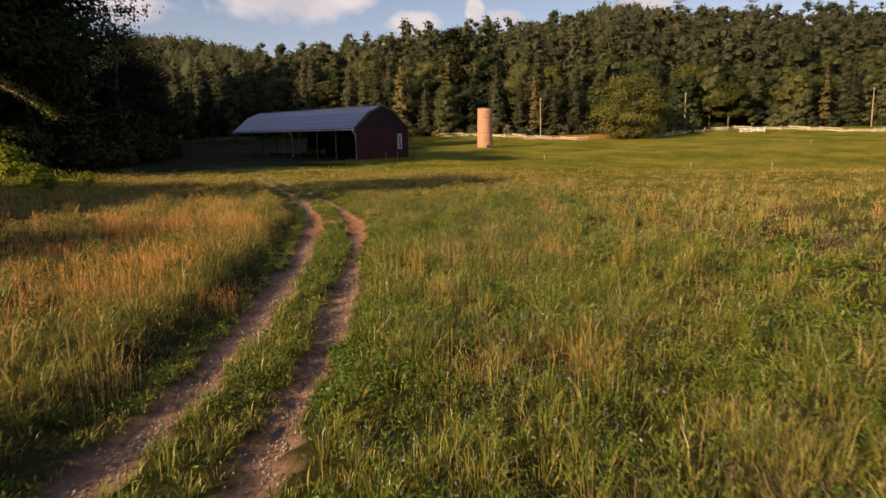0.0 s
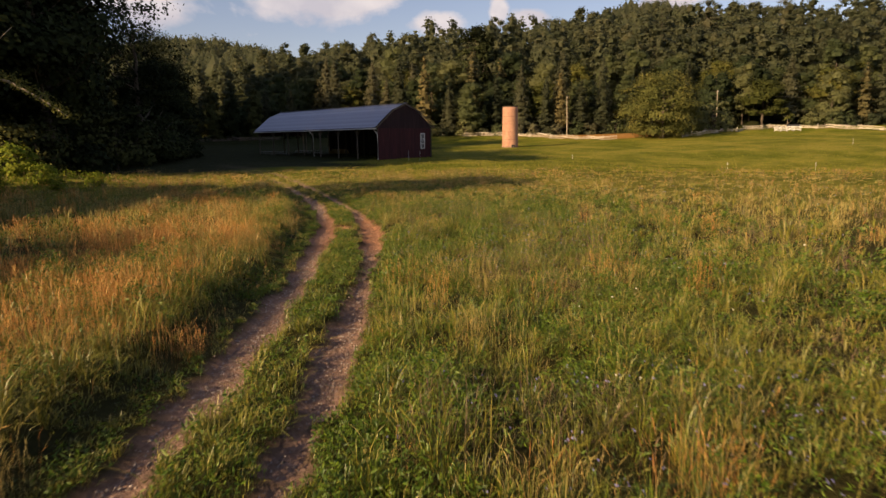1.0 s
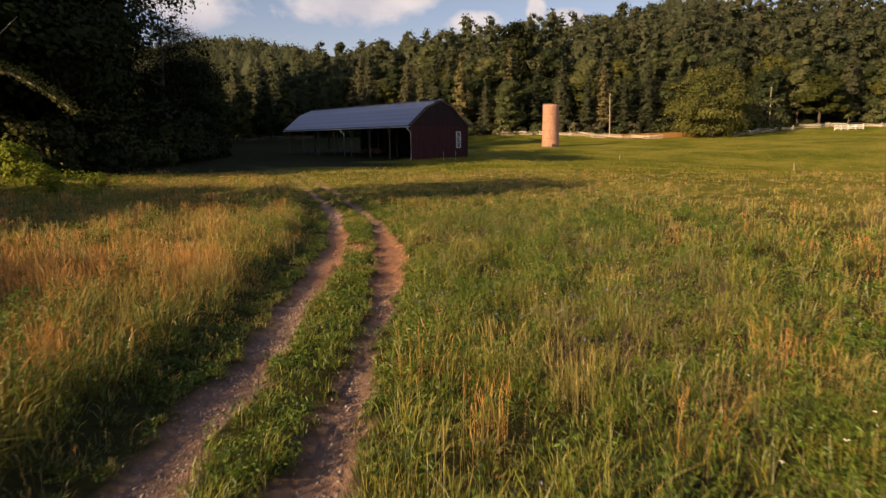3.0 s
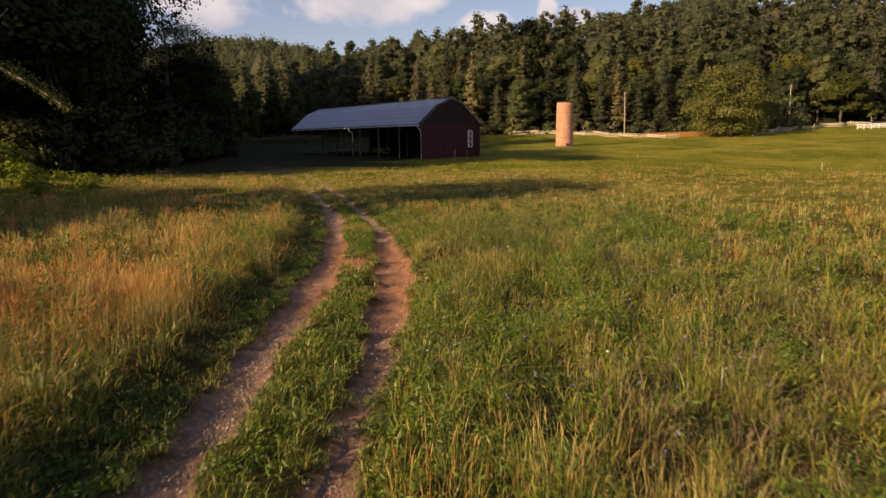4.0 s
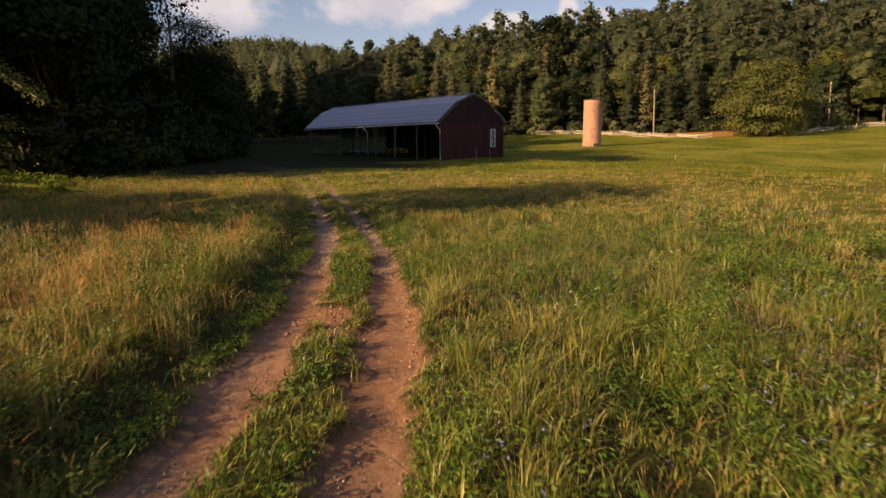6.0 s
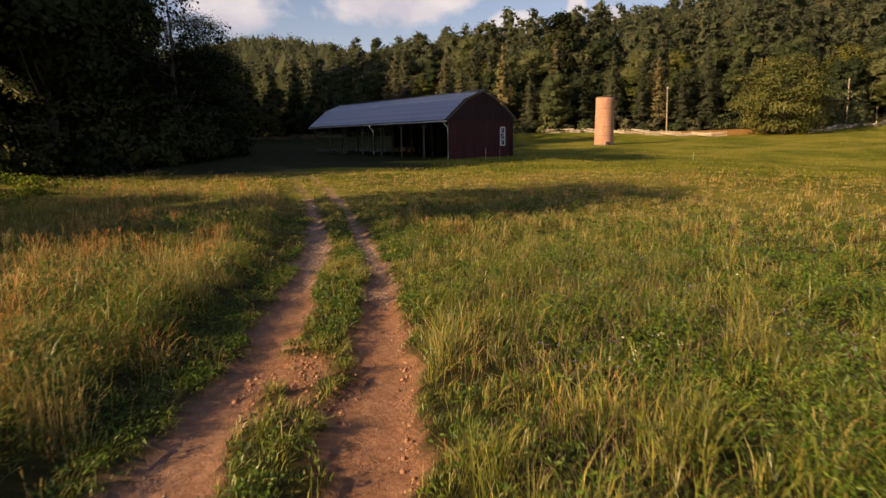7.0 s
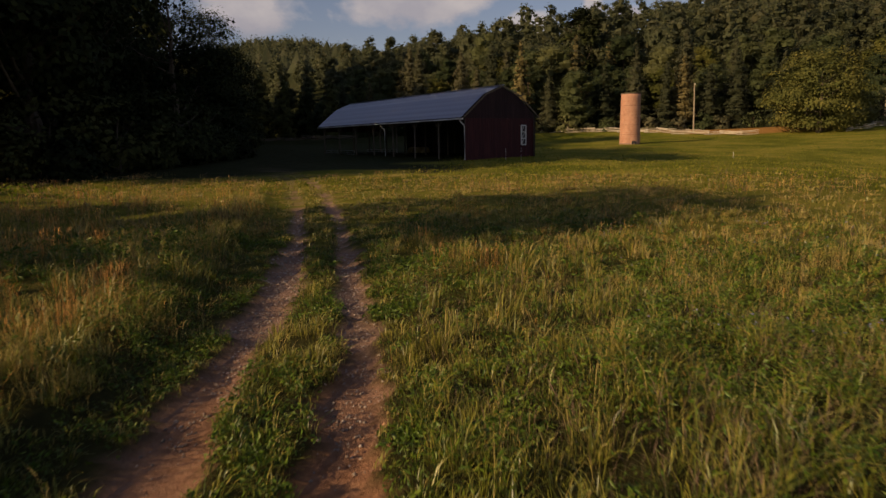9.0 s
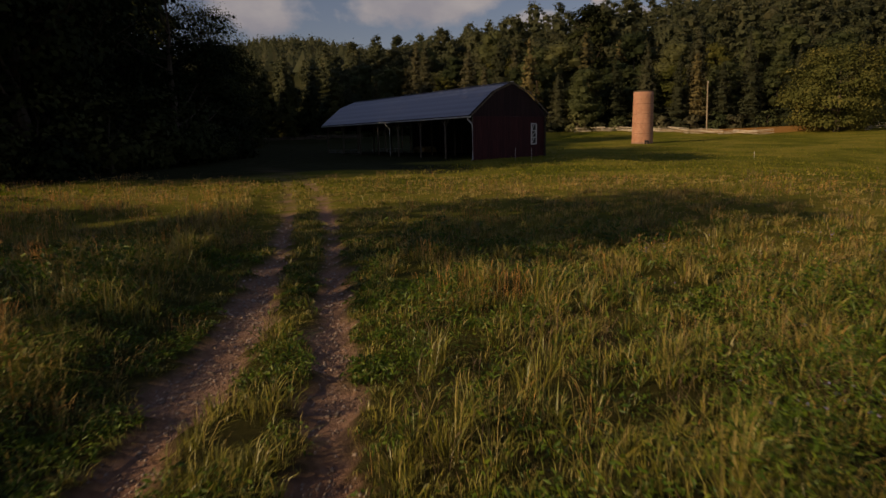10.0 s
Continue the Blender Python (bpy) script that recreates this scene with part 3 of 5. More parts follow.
def grow_meadow():
    u, v, fall, mid, vigour, which = tufts(lambda u, v: (370 + 260 * (np.abs(ruts(u, v)[1] + 0.6) < 2.2)) * (6 / path_gap(u, v)) ** 2.0 * (1 + 1.3 * smooth_step(34, 46, v) * smooth_step(14, 7, np.abs(u + 5))), 26, 0.10)
    n = len(u)
    d = path_gap(u, v)
    roots = np.stack([u, v, ground_height(u, v) - 0.02], axis=1)
    size = (0.06 + field_height(u, v, mid) * 0.64) * vigour * rng.uniform(0.55, 1.25, n)
    width = 0.0078 * (d / 6) ** 0.88 * rng.uniform(0.55, 1.5, n)
    lean = rng.uniform(0.25, 1.2, n)
    straw = rng.random(n) < 0.02 + 0.05 * smooth_step(11, 24, v) + 0.16 * smooth_step(26, 42, v) + 0.32 * smooth_step(40, 56, v) + 0.10 * smooth_step(1.8, 3.0, -mid) + (0.24 + 0.15 * smooth_step(16, 30, v)) * smooth_step(0.52, 0.68, dryness(u, v, mid))
    g = ~straw
    blades("meadow_grass", roots[g], size[g], width[g], lean[g], fall[g], M["grass"], "uncut green meadow grass, knee high")
    blades("straw_grass", roots[straw], size[straw] * 1.1, width[straw] * 0.8, lean[straw] * 0.7, fall[straw], M["straw"], "yellowing straw among the meadow grass")


def grow_stalks():
    def density(u, v):
        rim, mid = ruts(u, v)
        return (14 + 17 * smooth_step(8, 18, v) + 13 * smooth_step(28, 42, v) + 90 * smooth_step(0.575, 0.65, dryness(u, v, mid)) + 60 * smooth_step(0.56, 0.66, patchy(u, v, 1.7, 63)) * (mid > 1.2) * smooth_step(36, 26, v)) * (6 / path_gap(u, v)) ** 1.3 * (np.abs(mid) > 1.15)
    u, v, fall, mid, vigour, which = tufts(density, 9, 0.16)
    n = len(u)
    d = path_gap(u, v)
    roots = np.stack([u, v, ground_height(u, v) - 0.02], axis=1)
    size = (0.25 + field_height(u, v, mid) * 0.4 + 0.12 * smooth_step(0.56, 0.64, dryness(u, v, mid))) * vigour * rng.uniform(0.75, 1.1, n)
    width, lean = 0.0042 * (d / 6) ** 0.74 * rng.uniform(0.7, 1.4, n), rng.uniform(0.1, 0.65, n)
    tan = rng.random(n) < 0.14 + 0.7 * smooth_step(1.2, 2.0, -mid) * smooth_step(34, 24, v) + 0.3 * smooth_step(34, 46, v)
    dusky = (patchy(u, v, 1.7, 63) > 0.60) & (mid > 1.2) & (v < 36) | (rng.random(n) < 0.4 * smooth_step(32, 42, v))
    for pick, name, mat, label in ((tan & ~dusky, "dry_grass", "dry", "dry tan grass stalks with feathery seed heads"), (dusky, "seed_grass", "purple_top", "dusky purple-brown grass in seed"), (~tan & ~dusky, "pale_grass", "straw", "pale straw-coloured grass stalks in seed")):
        stalks(name, roots[pick], size[pick], width[pick], fall[pick], lean[pick], M[mat], label)


def grow_plumes():
    """Upright clumps of tall tan grass in flower, thickest on the bank beside the track."""
    def density(u, v):
        rim, mid = ruts(u, v)
        left = (mid < -1.7) * (0.32 + 2.3 * smooth_step(9, 13, v) * smooth_step(27, 21, v) * smooth_step(-9, -5, mid)) * smooth_step(0.25, 0.6, patchy(u, v, 3.0, 61))
        right = (mid > 1.2) * 0.19 * smooth_step(0.3, 0.65, patchy(u, v, 3.5, 62)) * (1 - 0.75 * smooth_step(22, 34, v))
        return (left + right) * smooth_step(60, 40, v)
    cu, cv = sown(density, -30, 26, 1, 60)
    n = len(cu)
    many = np.maximum(8, (rng.uniform(45, 150, n) * (6 / path_gap(cu, cv)) ** 0.8)).astype(int)
    which = np.repeat(np.arange(n), many)
    wide = rng.uniform(0.10, 0.30, n)
    off = rng.normal(size=(len(which), 2)) * wide[which][:, None]
    u, v = cu[which] + off[:, 0], cv[which] + off[:, 1]
    rim, mid = ruts(u, v)
    keep = (rim < 0.2) & (np.abs(mid) > 1.15)
    u, v, off, which, mid = u[keep], v[keep], off[keep], which[keep], mid[keep]
    fall = np.stack([off[:, 0], off[:, 1], np.zeros(len(u))], axis=1) * 1.6 + rng.normal(size=(len(u), 3)) * np.array([0.4, 0.4, 0])
    high = rng.uniform(0.46, 0.84, n)[which] * rng.uniform(0.45, 1.1, len(u)) * (1 - 0.3 * smooth_step(30, 50, v))
    roots = np.stack([u, v, ground_height(u, v) - 0.02], axis=1)
    width = 0.0040 * (path_gap(u, v) / 6) ** 0.95 * rng.uniform(0.7, 1.4, len(u))
    lean = rng.uniform(0.05, 0.5, len(u))
    warm = (rng.random(n) < np.interp(cu, [-6, -2, 4], [0.9, 0.45, 0.25]))[which]
    for pick, name, mat, label in ((warm, "plume_grass", "dry", "clumps of tall orange-tan grass in flower"), (~warm, "straw_clumps", "straw", "clumps of tall straw-yellow grass")):
        stalks(name, roots[pick], high[pick], width[pick], fall[pick], lean[pick], M[mat], label)


def leaf_spray(name, centres, size, mat, label, category="weeds", slim=1.0):
    """Small leaves, each a folded pair of triangles."""
    verts, faces = leaf_cards(centres, size, slim=slim)
    return tagged(raw(name, verts, [faces], mat), label, category, kind="stuff")


def grow_weeds():
    """Broad-leaved plants between the grasses, thickest on the verge and on the strip between the ruts."""
    def density(u, v):
        rim, mid = ruts(u, v)
        lush = smooth_step(0.46, 0.60, patchy(u, v, 1.6, 31)) * (0.75 + 0.2 * smooth_step(6.0, 1.0, mid) * (mid > 0.9)) + 0.26 * (mid > 0.9) + 0.12 * (mid < -1.0) + 0.10 * (np.abs(mid) < 0.8)
        return 960 * lush * (6 / path_gap(u, v)) ** 2.4 * smooth_step(19, 12, path_gap(u, v))
    u, v, fall, mid, vigour, which = tufts(density, 26, 0.17)
    n = len(u)
    d = path_gap(u, v)
    high = 0.03 + field_height(u, v, mid) * rng.random(n) ** 0.6 * 0.68 * vigour
    pts = np.stack([u, v, ground_height(u, v) + high], axis=1)
    leaf_spray("weeds", pts, 0.046 * (d / 6) ** 0.9 * rng.uniform(0.6, 1.6, n), M["weed"], "broad-leaved weeds growing through the meadow", slim=0.38)


def grow_rough():
    """Knee to waist high rough growth on the low bank under the trees."""
    u, v = sown(lambda u, v: 75 * np.exp(-(((u + 36) / 6.5) ** 2 + ((v - 48.5) / 4.5) ** 2)), -52, -20, 36, 62)
    n = len(u)
    high = 0.75 * patchy(u, v, 1.6, 51) ** 1.2 + 0.15
    pts = np.stack([u, v, land(u, v) + high * rng.random(n) ** 0.5], axis=1)
    leaf_spray("rough_growth", pts, rng.uniform(0.10, 0.22, n), M["rough"], "tall sunlit weeds on the bank under the trees", "weeds", slim=0.7)


def grow_flowers():
    for name, seed, mat, label, amount in (("chicory_flowers", 41, "petal_blue", "pale blue wild flowers dotted over the meadow", 11.0), ("white_flowers", 45, "petal_white", "small white wild flowers in the meadow", 0.8)):
        def density(u, v):
            rim, mid = ruts(u, v)
            return amount * smooth_step(0.5, 0.72, patchy(u, v, 2.0, seed)) * (mid > 1.6) * (6 / path_gap(u, v)) ** 2.0 * (v < 45)
        u, v = sown(density, -2, 24, 2, 62)
        n = len(u)
        rim, mid = ruts(u, v)
        pts = np.stack([u, v, ground_height(u, v) + 0.05 + field_height(u, v, mid) * rng.uniform(0.35, 0.8, n)], axis=1)
        pts = np.repeat(pts, 3, axis=0) + rng.normal(size=(3 * n, 3)) * 0.012
        d = path_gap(pts[:, 0], pts[:, 1])
        leaf_spray(name, pts, 0.021 * (d / 6) ** 0.3 * rng.uniform(0.7, 1.3, 3 * n), M[mat], label, "wild flowers")


def lay_gravel():
    """Loose stones in the wheel ruts."""
    u, v = sown(lambda u, v: 300 * (6 / path_gap(u, v)) ** 1.5 * (np.abs(ruts(u, v)[1]) < 1.6), -16, 2, 2, 48, 0.5)
    rim, mid = ruts(u, v)
    keep = rng.random(len(u)) < rim * (1 - 0.93 * smooth_step(19, 23, v) * smooth_step(32, 29, v)) - 0.05
    u, v = u[keep], v[keep]
    size = 0.013 * (path_gap(u, v) / 6) ** 0.8 * rng.uniform(0.45, 1.6, len(u)) ** 1.5
    verts, faces = pebbles(u, v, size)
    tagged(raw("gravel", verts, [faces], M["stone"]), "loose grey and brown gravel in the wheel ruts", "gravel", kind="stuff")


def pebbles(u, v, size):
    """Small uneven stones lying on the ground."""
    n = len(u)
    base = np.array([(1, 0, 0), (-1, 0, 0), (0, 1, 0), (0, -1, 0), (0, 0, 0.75), (0, 0, -0.5)], dtype=float)
    verts = base[None] * size[:, None, None] * rng.uniform(0.65, 1.3, (n, 6, 1))
    a = rng.uniform(0, 2 * np.pi, n)
    x = verts[:, :, 0] * np.cos(a)[:, None] - verts[:, :, 1] * np.sin(a)[:, None]
    y = verts[:, :, 0] * np.sin(a)[:, None] + verts[:, :, 1] * np.cos(a)[:, None]
    verts = np.stack([x + u[:, None], y + v[:, None], verts[:, :, 2] + (ground_height(u, v) + size * 0.15)[:, None]], axis=-1).reshape(-1, 3)
    f = np.array([(0, 2, 4), (2, 1, 4), (1, 3, 4), (3, 0, 4), (2, 0, 5), (1, 2, 5), (3, 1, 5), (0, 3, 5)])
    faces = (np.arange(n)[:, None, None] * 6 + f[None]).reshape(-1, 3)
    return verts, faces


def lay_clods():
    """Crumbled red earth along the scar between the ruts and the edge of the bare rut."""
    u, v = sown(lambda u, v: 260 * (np.abs(ruts(u, v)[1]) < 1.3), -7, -2, 23, 31, 0.5)
    rim, mid = ruts(u, v)
    keep = rng.random(len(u)) < np.maximum(smooth_step(1.5, 0.5, np.hypot((v - 26.3) / 1.1, mid / 0.5)), smooth_step(0.12, 0.0, np.abs(mid - 1.02))) * (0.25 + rim)
    u, v = u[keep], v[keep]
    size = 0.017 * rng.uniform(0.4, 1.6, len(u)) ** 1.6
    verts, faces = pebbles(u, v, size)
    tagged(raw("clods", verts, [faces], M["clod"]), "crumbled red earth beside the bare rut", "earth", kind="stuff")


def pasture_tufts():
    """Short grass on the grazed field beyond the tall meadow."""
    u, v = scatter(80000, -45, 100, 56, 168)
    keep = (np.abs(u) < 14 + 0.62 * v) & (rng.random(len(u)) < smooth_step(130, 62, v) + 0.2)
    u, v = u[keep], v[keep]
    # no tufts where the pasture is darkened for shade
    keep = (v > tall_edge_at(u, v) - 12) & ~((v > 68) & (u < -11 - 6 * rng.random(len(u))))
    u, v = u[keep], v[keep]
    roots = np.stack([u, v, ground_height(u, v) - 0.02], axis=1)
    n = len(u)
    a = rng.uniform(0, 2 * np.pi, n)
    fall = np.stack([np.cos(a), np.sin(a), np.zeros(n)], axis=1)
    blades("pasture_grass", roots, rng.uniform(0.08, 0.24, n), rng.uniform(0.04, 0.10, n), rng.uniform(0.3, 0.9, n), fall, M["pasture"], "short grazed pasture grass")


# ---------------------------------------------------------------- trees
def leaf_cards(centres, size, droop=0.0, slim=1.0, out=None, loose=0.35):
    """Small folded leaves at the given places: two triangles about a fold. out: the way their upper sides face."""
    n = len(centres)
    if out is None:
        a = rng.normal(size=(n, 3))
        a[:, 2] = a[:, 2] * 0.8 - droop
        a /= np.linalg.norm(a, axis=1)[:, None]
        b = np.cross(a, rng.normal(size=(n, 3)))
    else:
        face = out / np.maximum(np.linalg.norm(out, axis=1), 1e-6)[:, None] + rng.normal(size=(n, 3)) * loose
        a = np.cross(face, rng.normal(size=(n, 3)))
        a /= np.linalg.norm(a, axis=1)[:, None]
        b = np.cross(face, a)
    b /= np.linalg.norm(b, axis=1)[:, None]
    s = np.asarray(size)[:, None] * rng.uniform(0.6, 1.3, (n, 1))
    lift = np.cross(a, b) * s * 0.14
    verts = np.stack([centres - a * s * 0.55, centres + b * s * 0.42 * slim + lift, centres + a * s * 0.55, centres - b * s * 0.42 * slim + lift], axis=1).reshape(-1, 3)
    first = np.arange(n)[:, None] * 4
    return verts, np.concatenate([first + np.array([0, 2, 1]), first + np.array([0, 3, 2])])


def rounded(me, ways, verts):
    """Let the leaves of a crown shade as parts of its round clumps."""
    ways = np.repeat(ways / np.maximum(np.linalg.norm(ways, axis=1), 1e-6)[:, None], 4, axis=0) + np.repeat(rng.normal(size=(len(ways), 3)), 4, axis=0) * 0.3
    ways /= np.linalg.norm(ways, axis=1)[:, None]
    me.normals_split_custom_set_from_vertices(ways.astype(np.float32))
    return ways


grow_meadow()
grow_stalks()
grow_plumes()
grow_weeds()
grow_rough()
grow_flowers()
lay_gravel()
lay_clods()
pasture_tufts()


def trunk_mesh(name, height, radius, limbs, mat, sides=7, wander=0.03):
    bm = bmesh.new()
    r = random.Random(int(height * 100))
    pts, rad = [], []
    for k in range(7):
        f = k / 6
        pts.append((wander * height * f * r.uniform(-1, 1), wander * height * f * r.uniform(-1, 1), height * f - 0.15 * (k == 0)))
        rad.append(radius * (1 - f) ** 0.8 * (1.25 if k == 0 else 1) + 0.02)
    tube(bm, pts, rad, sides)
    for start, direction, length, thick in limbs:
        k = min(5, int(start * 6))
        p = Vector(pts[k]).lerp(Vector(pts[k + 1]), start * 6 - k)
        d = Vector(direction).normalized()
        tube(bm, [p, p + d * length * 0.4 + Vector((0, 0, length * 0.06)), p + d * length * 0.75 + Vector((0, 0, length * 0.22)), p + d * length + Vector((0, 0, length * 0.42))],
             [thick, thick * 0.7, thick * 0.4, 0.015], 5, cap=False)
    me = bpy.data.meshes.new(name)
    bm.normal_update()
    bm.to_mesh(me)
    bm.free()
    me.materials.append(mat)
    return me


ROUND = {}


def crown_mesh(verts, faces, ways, mat):
    ob = raw("crown", verts, [faces], mat)
    me = ob.data
    ROUND[me.name] = rounded(me, ways, verts)
    bpy.data.objects.remove(ob)
    return me


BALL = None


def heart(centre, size, flat):
    """The shaded inside of a leafy lobe: a rough ball of two dozen faces, as leaf-like quads."""
    global BALL
    if BALL is None:
        quads = []
        for f0, f1 in ((-0.7, 0.2), (0.2, 1.0)):
            for j in range(6):
                a0, a1 = math.pi * j / 3, math.pi * (j + 1) / 3
                quads += [(math.cos(a) * math.sqrt(1 - f * f), math.sin(a) * math.sqrt(1 - f * f), f) for a, f in ((a0, f0), (a0, f1), (a1, f1), (a1, f0))]
        BALL = np.array(quads)
    return centre + BALL * size * np.array([1, 1, flat])


def broad_crown(height, radius, bottom, leaves, leaf, seed, lobes=16, flat=0.8, core=0.0, spire=0.0, ring_span=(0.42, 0.74), lobe_span=(0.18, 0.46)):
    """A crown of uneven lobes; leaves lie thick on the outside of every lobe and thin inside. core: the size of a lobe's solid heart. spire: how far the lobes draw in to the top."""
    r = np.random.default_rng(seed)
    mid = (height + bottom) / 2
    half = (height - bottom) / 2
    pts, ways, inner = [], [], []
    for k in range(lobes):
        f = -0.85 + 1.75 * (k + r.random()) / lobes
        ring = math.sqrt(max(0.05, 1 - f * f)) * radius * r.uniform(*ring_span) * (1 - spire * 0.5 * (f + 0.85))
        a = r.uniform(0, 2 * math.pi)
        c = np.array([math.cos(a) * ring, math.sin(a) * ring, mid + f * half * 0.80])
        size = radius * r.uniform(*lobe_span) * (1 - spire * 0.25 * (f + 0.85))
        n = int(leaves / lobes * (size / (0.36 * radius)) ** 2)
        d = r.normal(size=(n, 3))
        d /= np.linalg.norm(d, axis=1)[:, None]
        d[:, 2] = np.where(d[:, 2] < -0.2, -d[:, 2] * 0.6, d[:, 2])
        pts.append(c + d * size * (0.66 + 0.56 * r.random((n, 1)) ** 1.5) * np.array([1, 1, flat]))
        ways.append(0.7 * d + 0.8 * (c - np.array([0, 0, mid - 0.5 * half])) / radius)
        if core:
            inner.append(heart(c, size * core, flat))
    pts, ways = np.concatenate(pts), np.concatenate(ways)
    verts, faces = leaf_cards(pts, np.full(len(pts), leaf), out=ways)
    return with_hearts(verts, faces, ways, inner)


def with_hearts(verts, faces, ways, inner):
    if not inner:
        return verts, faces, ways
    balls = np.concatenate(inner)
    centres = balls.reshape(-1, 48, 3).mean(axis=1)
    quads = balls.reshape(-1, 4, 3)
    first = len(verts) + np.arange(len(quads))[:, None] * 4
    out = quads.mean(axis=1) - np.repeat(centres, 12, axis=0)
    return np.concatenate([verts, balls]), np.concatenate([faces, first + np.array([0, 2, 1]), first + np.array([0, 3, 2])]), np.concatenate([ways, out])


def open_crown(height, radius, bottom, seed):
    """A crown of separate leafy sprays at the ends of the limbs, with the sky between them."""
    r = np.random.default_rng(seed)
    pts, ways = [], []
    for k in range(120):
        f = (k + r.random()) / 120
        a = r.uniform(0, 2 * math.pi)
        ring = radius * math.sqrt(max(0.02, 1 - (2 * f - 0.9) ** 2 / 1.25)) * math.sqrt(r.uniform(0.05, 1))
        c = np.array([math.cos(a) * ring, math.sin(a) * ring, bottom + (height - bottom) * f])
        n = int(r.integers(26, 60) * (1.9 if f < 0.5 else 0.6))
        d = r.normal(size=(n, 3)) * np.array([0.75, 0.75, 0.42]) * r.uniform(0.7, 1.35)
        pts.append(c + d)
        ways.append(d + np.array([0, 0, 0.3]))
    pts, ways = np.concatenate(pts), np.concatenate(ways)
    return *leaf_cards(pts, np.full(len(pts), 0.42), out=ways, loose=0.8), ways


def conifer_crown(height, radius, bottom, tiers, leaf, seed, gap=0.25, arch=0.25, taper=0.75, core=0.5):
    """Whorls of drooping boughs, each bough a flat spray of needle tufts, shorter to the top, about a dark heart."""
    r = np.random.default_rng(seed)
    pts, sizes, ways, inner = [], [], [], []
    for k in range(tiers):
        f = max(0, (k + r.uniform(-0.3, 0.3)) / tiers)
        z = bottom + (height - bottom) * f
        reach = radius * (1 - f) ** taper * r.uniform(0.8, 1.1) + 0.35
        if core and k % 2 == 0:
            inner.append(heart(np.array([0, 0, z]), reach * core, 1.3))
        for b in range(int(r.integers(8, 12)) if f < 0.8 else 6):
            a = r.uniform(0, 2 * math.pi)
            long = reach * r.uniform(0.6, 1.15)
            if r.random() < gap * 0.5:
                continue
            n = max(4, int(long * 3.2 / leaf))
            s = r.uniform(0.3, 1, n) ** 0.7 * long
            w = (r.random(n) - 0.5) * 0.75 * long * (1.1 - s / long * 0.7)
            x = np.cos(a) * s - np.sin(a) * w
            y = np.sin(a) * s + np.cos(a) * w
            dz = arch * long * (s / long) * (0.5 if f > 0.6 else -0.45) + r.normal(size=n) * 0.22
            pts.append(np.stack([x, y, z + dz], axis=1))
            ways.append(np.stack([np.cos(a) * s / long + 0.2 * x / long, np.sin(a) * s / long + 0.2 * y / long, np.full(n, 0.6) + 1.2 * dz / long], axis=1))
            sizes.append(np.full(n, leaf * (1.15 - 0.4 * f)))
    ways = np.concatenate(ways)
    return with_hearts(*leaf_cards(np.concatenate(pts), np.concatenate(sizes), out=ways, loose=0.4), ways, inner)


def radial_limbs(n, seed, low, high, length, thick):
    r = random.Random(seed)
    out = []
    for k in range(n):
        a = 2 * math.pi * k / n + r.uniform(-0.5, 0.5)
        f = low + (high - low) * k / max(1, n - 1)
        out.append((f, (math.cos(a), math.sin(a), r.uniform(0.1, 0.5)), length * r.uniform(0.7, 1.1) * (1.15 - f * 0.7), thick * (1.2 - f)))
    return out


TREES = {}


def tree_kind(key, trunk, crown):
    TREES[key] = (trunk, crown)


# forest edge trees
for k in range(3):
    h, rad = (25, 27, 23)[k], (4.4, 4.6, 4.8)[k]
    tree_kind(("pine", k), trunk_mesh("trunk", h * 0.96, 0.32, radial_limbs(10, k, 0.25, 0.9, 3.2, 0.07), M["bark"], 6, 0.012),
              crown_mesh(*conifer_crown(h, rad, 0.6 + 1.0 * k, 34, 0.42, 40 + k, taper=(0.75, 0.6, 0.85)[k]), M["conifer"]))
    tree_kind(("browning pine", k), TREES[("pine", k)][0], crown_mesh(*conifer_crown(h, rad * 0.9, 2.5 + k, 20, 0.6, 50 + k, gap=0.5), M["brown_leaf"]))
for k in range(2):
    tree_kind(("white pine", k), trunk_mesh("trunk", 29, 0.36, radial_limbs(14, 20 + k, 0.3, 0.95, 4.5, 0.09), M["bark"], 6, 0.015),
              crown_mesh(*conifer_crown(30, 6.2, 7.0, 13, 0.55, 44 + k, gap=0.7, arch=0.3, taper=0.5, core=0.3), M["conifer"]))
for k in range(4):
    h, rad = (21, 18, 23, 16)[k], (6.8, 6.4, 7.0, 6.2)[k]
    mat = (M["broadleaf"], M["broadleaf"], M["broadleaf"], M["golden"])[k]
    tree_kind(("oak", k), trunk_mesh("trunk", h * 0.85, 0.34, radial_limbs(9, 10 + k, 0.3, 0.85, 4.5, 0.11), M["bark"], 6, 0.02),
              crown_mesh(*broad_crown(h, rad, 1.0 + 1.0 * (k % 2), 6500, 0.40, 60 + k, lobes=46, core=0.66, spire=(0.3, 0.1, 0.45, 0.0)[k]), mat))
for k in range(4):
    h = (22, 19, 24, 21)[k]
    tree_kind(("back", k), trunk_mesh("trunk", h * 0.8, 0.3, (), M["bark"], 5, 0.02),
              crown_mesh(*broad_crown(h, (6.4, 6.8, 6.0, 7.4)[k], 3.5, 1900, 0.60, 70 + k, lobes=26, core=0.72, spire=(0.2, 0.0, 0.5, 0.1)[k]), M["broadleaf"]))
tree_kind(("back", 4), trunk_mesh("trunk", 24, 0.3, (), M["bark"], 5, 0.01), crown_mesh(*conifer_crown(26, 5.0, 6, 14, 1.0, 77, taper=0.6), M["conifer"]))

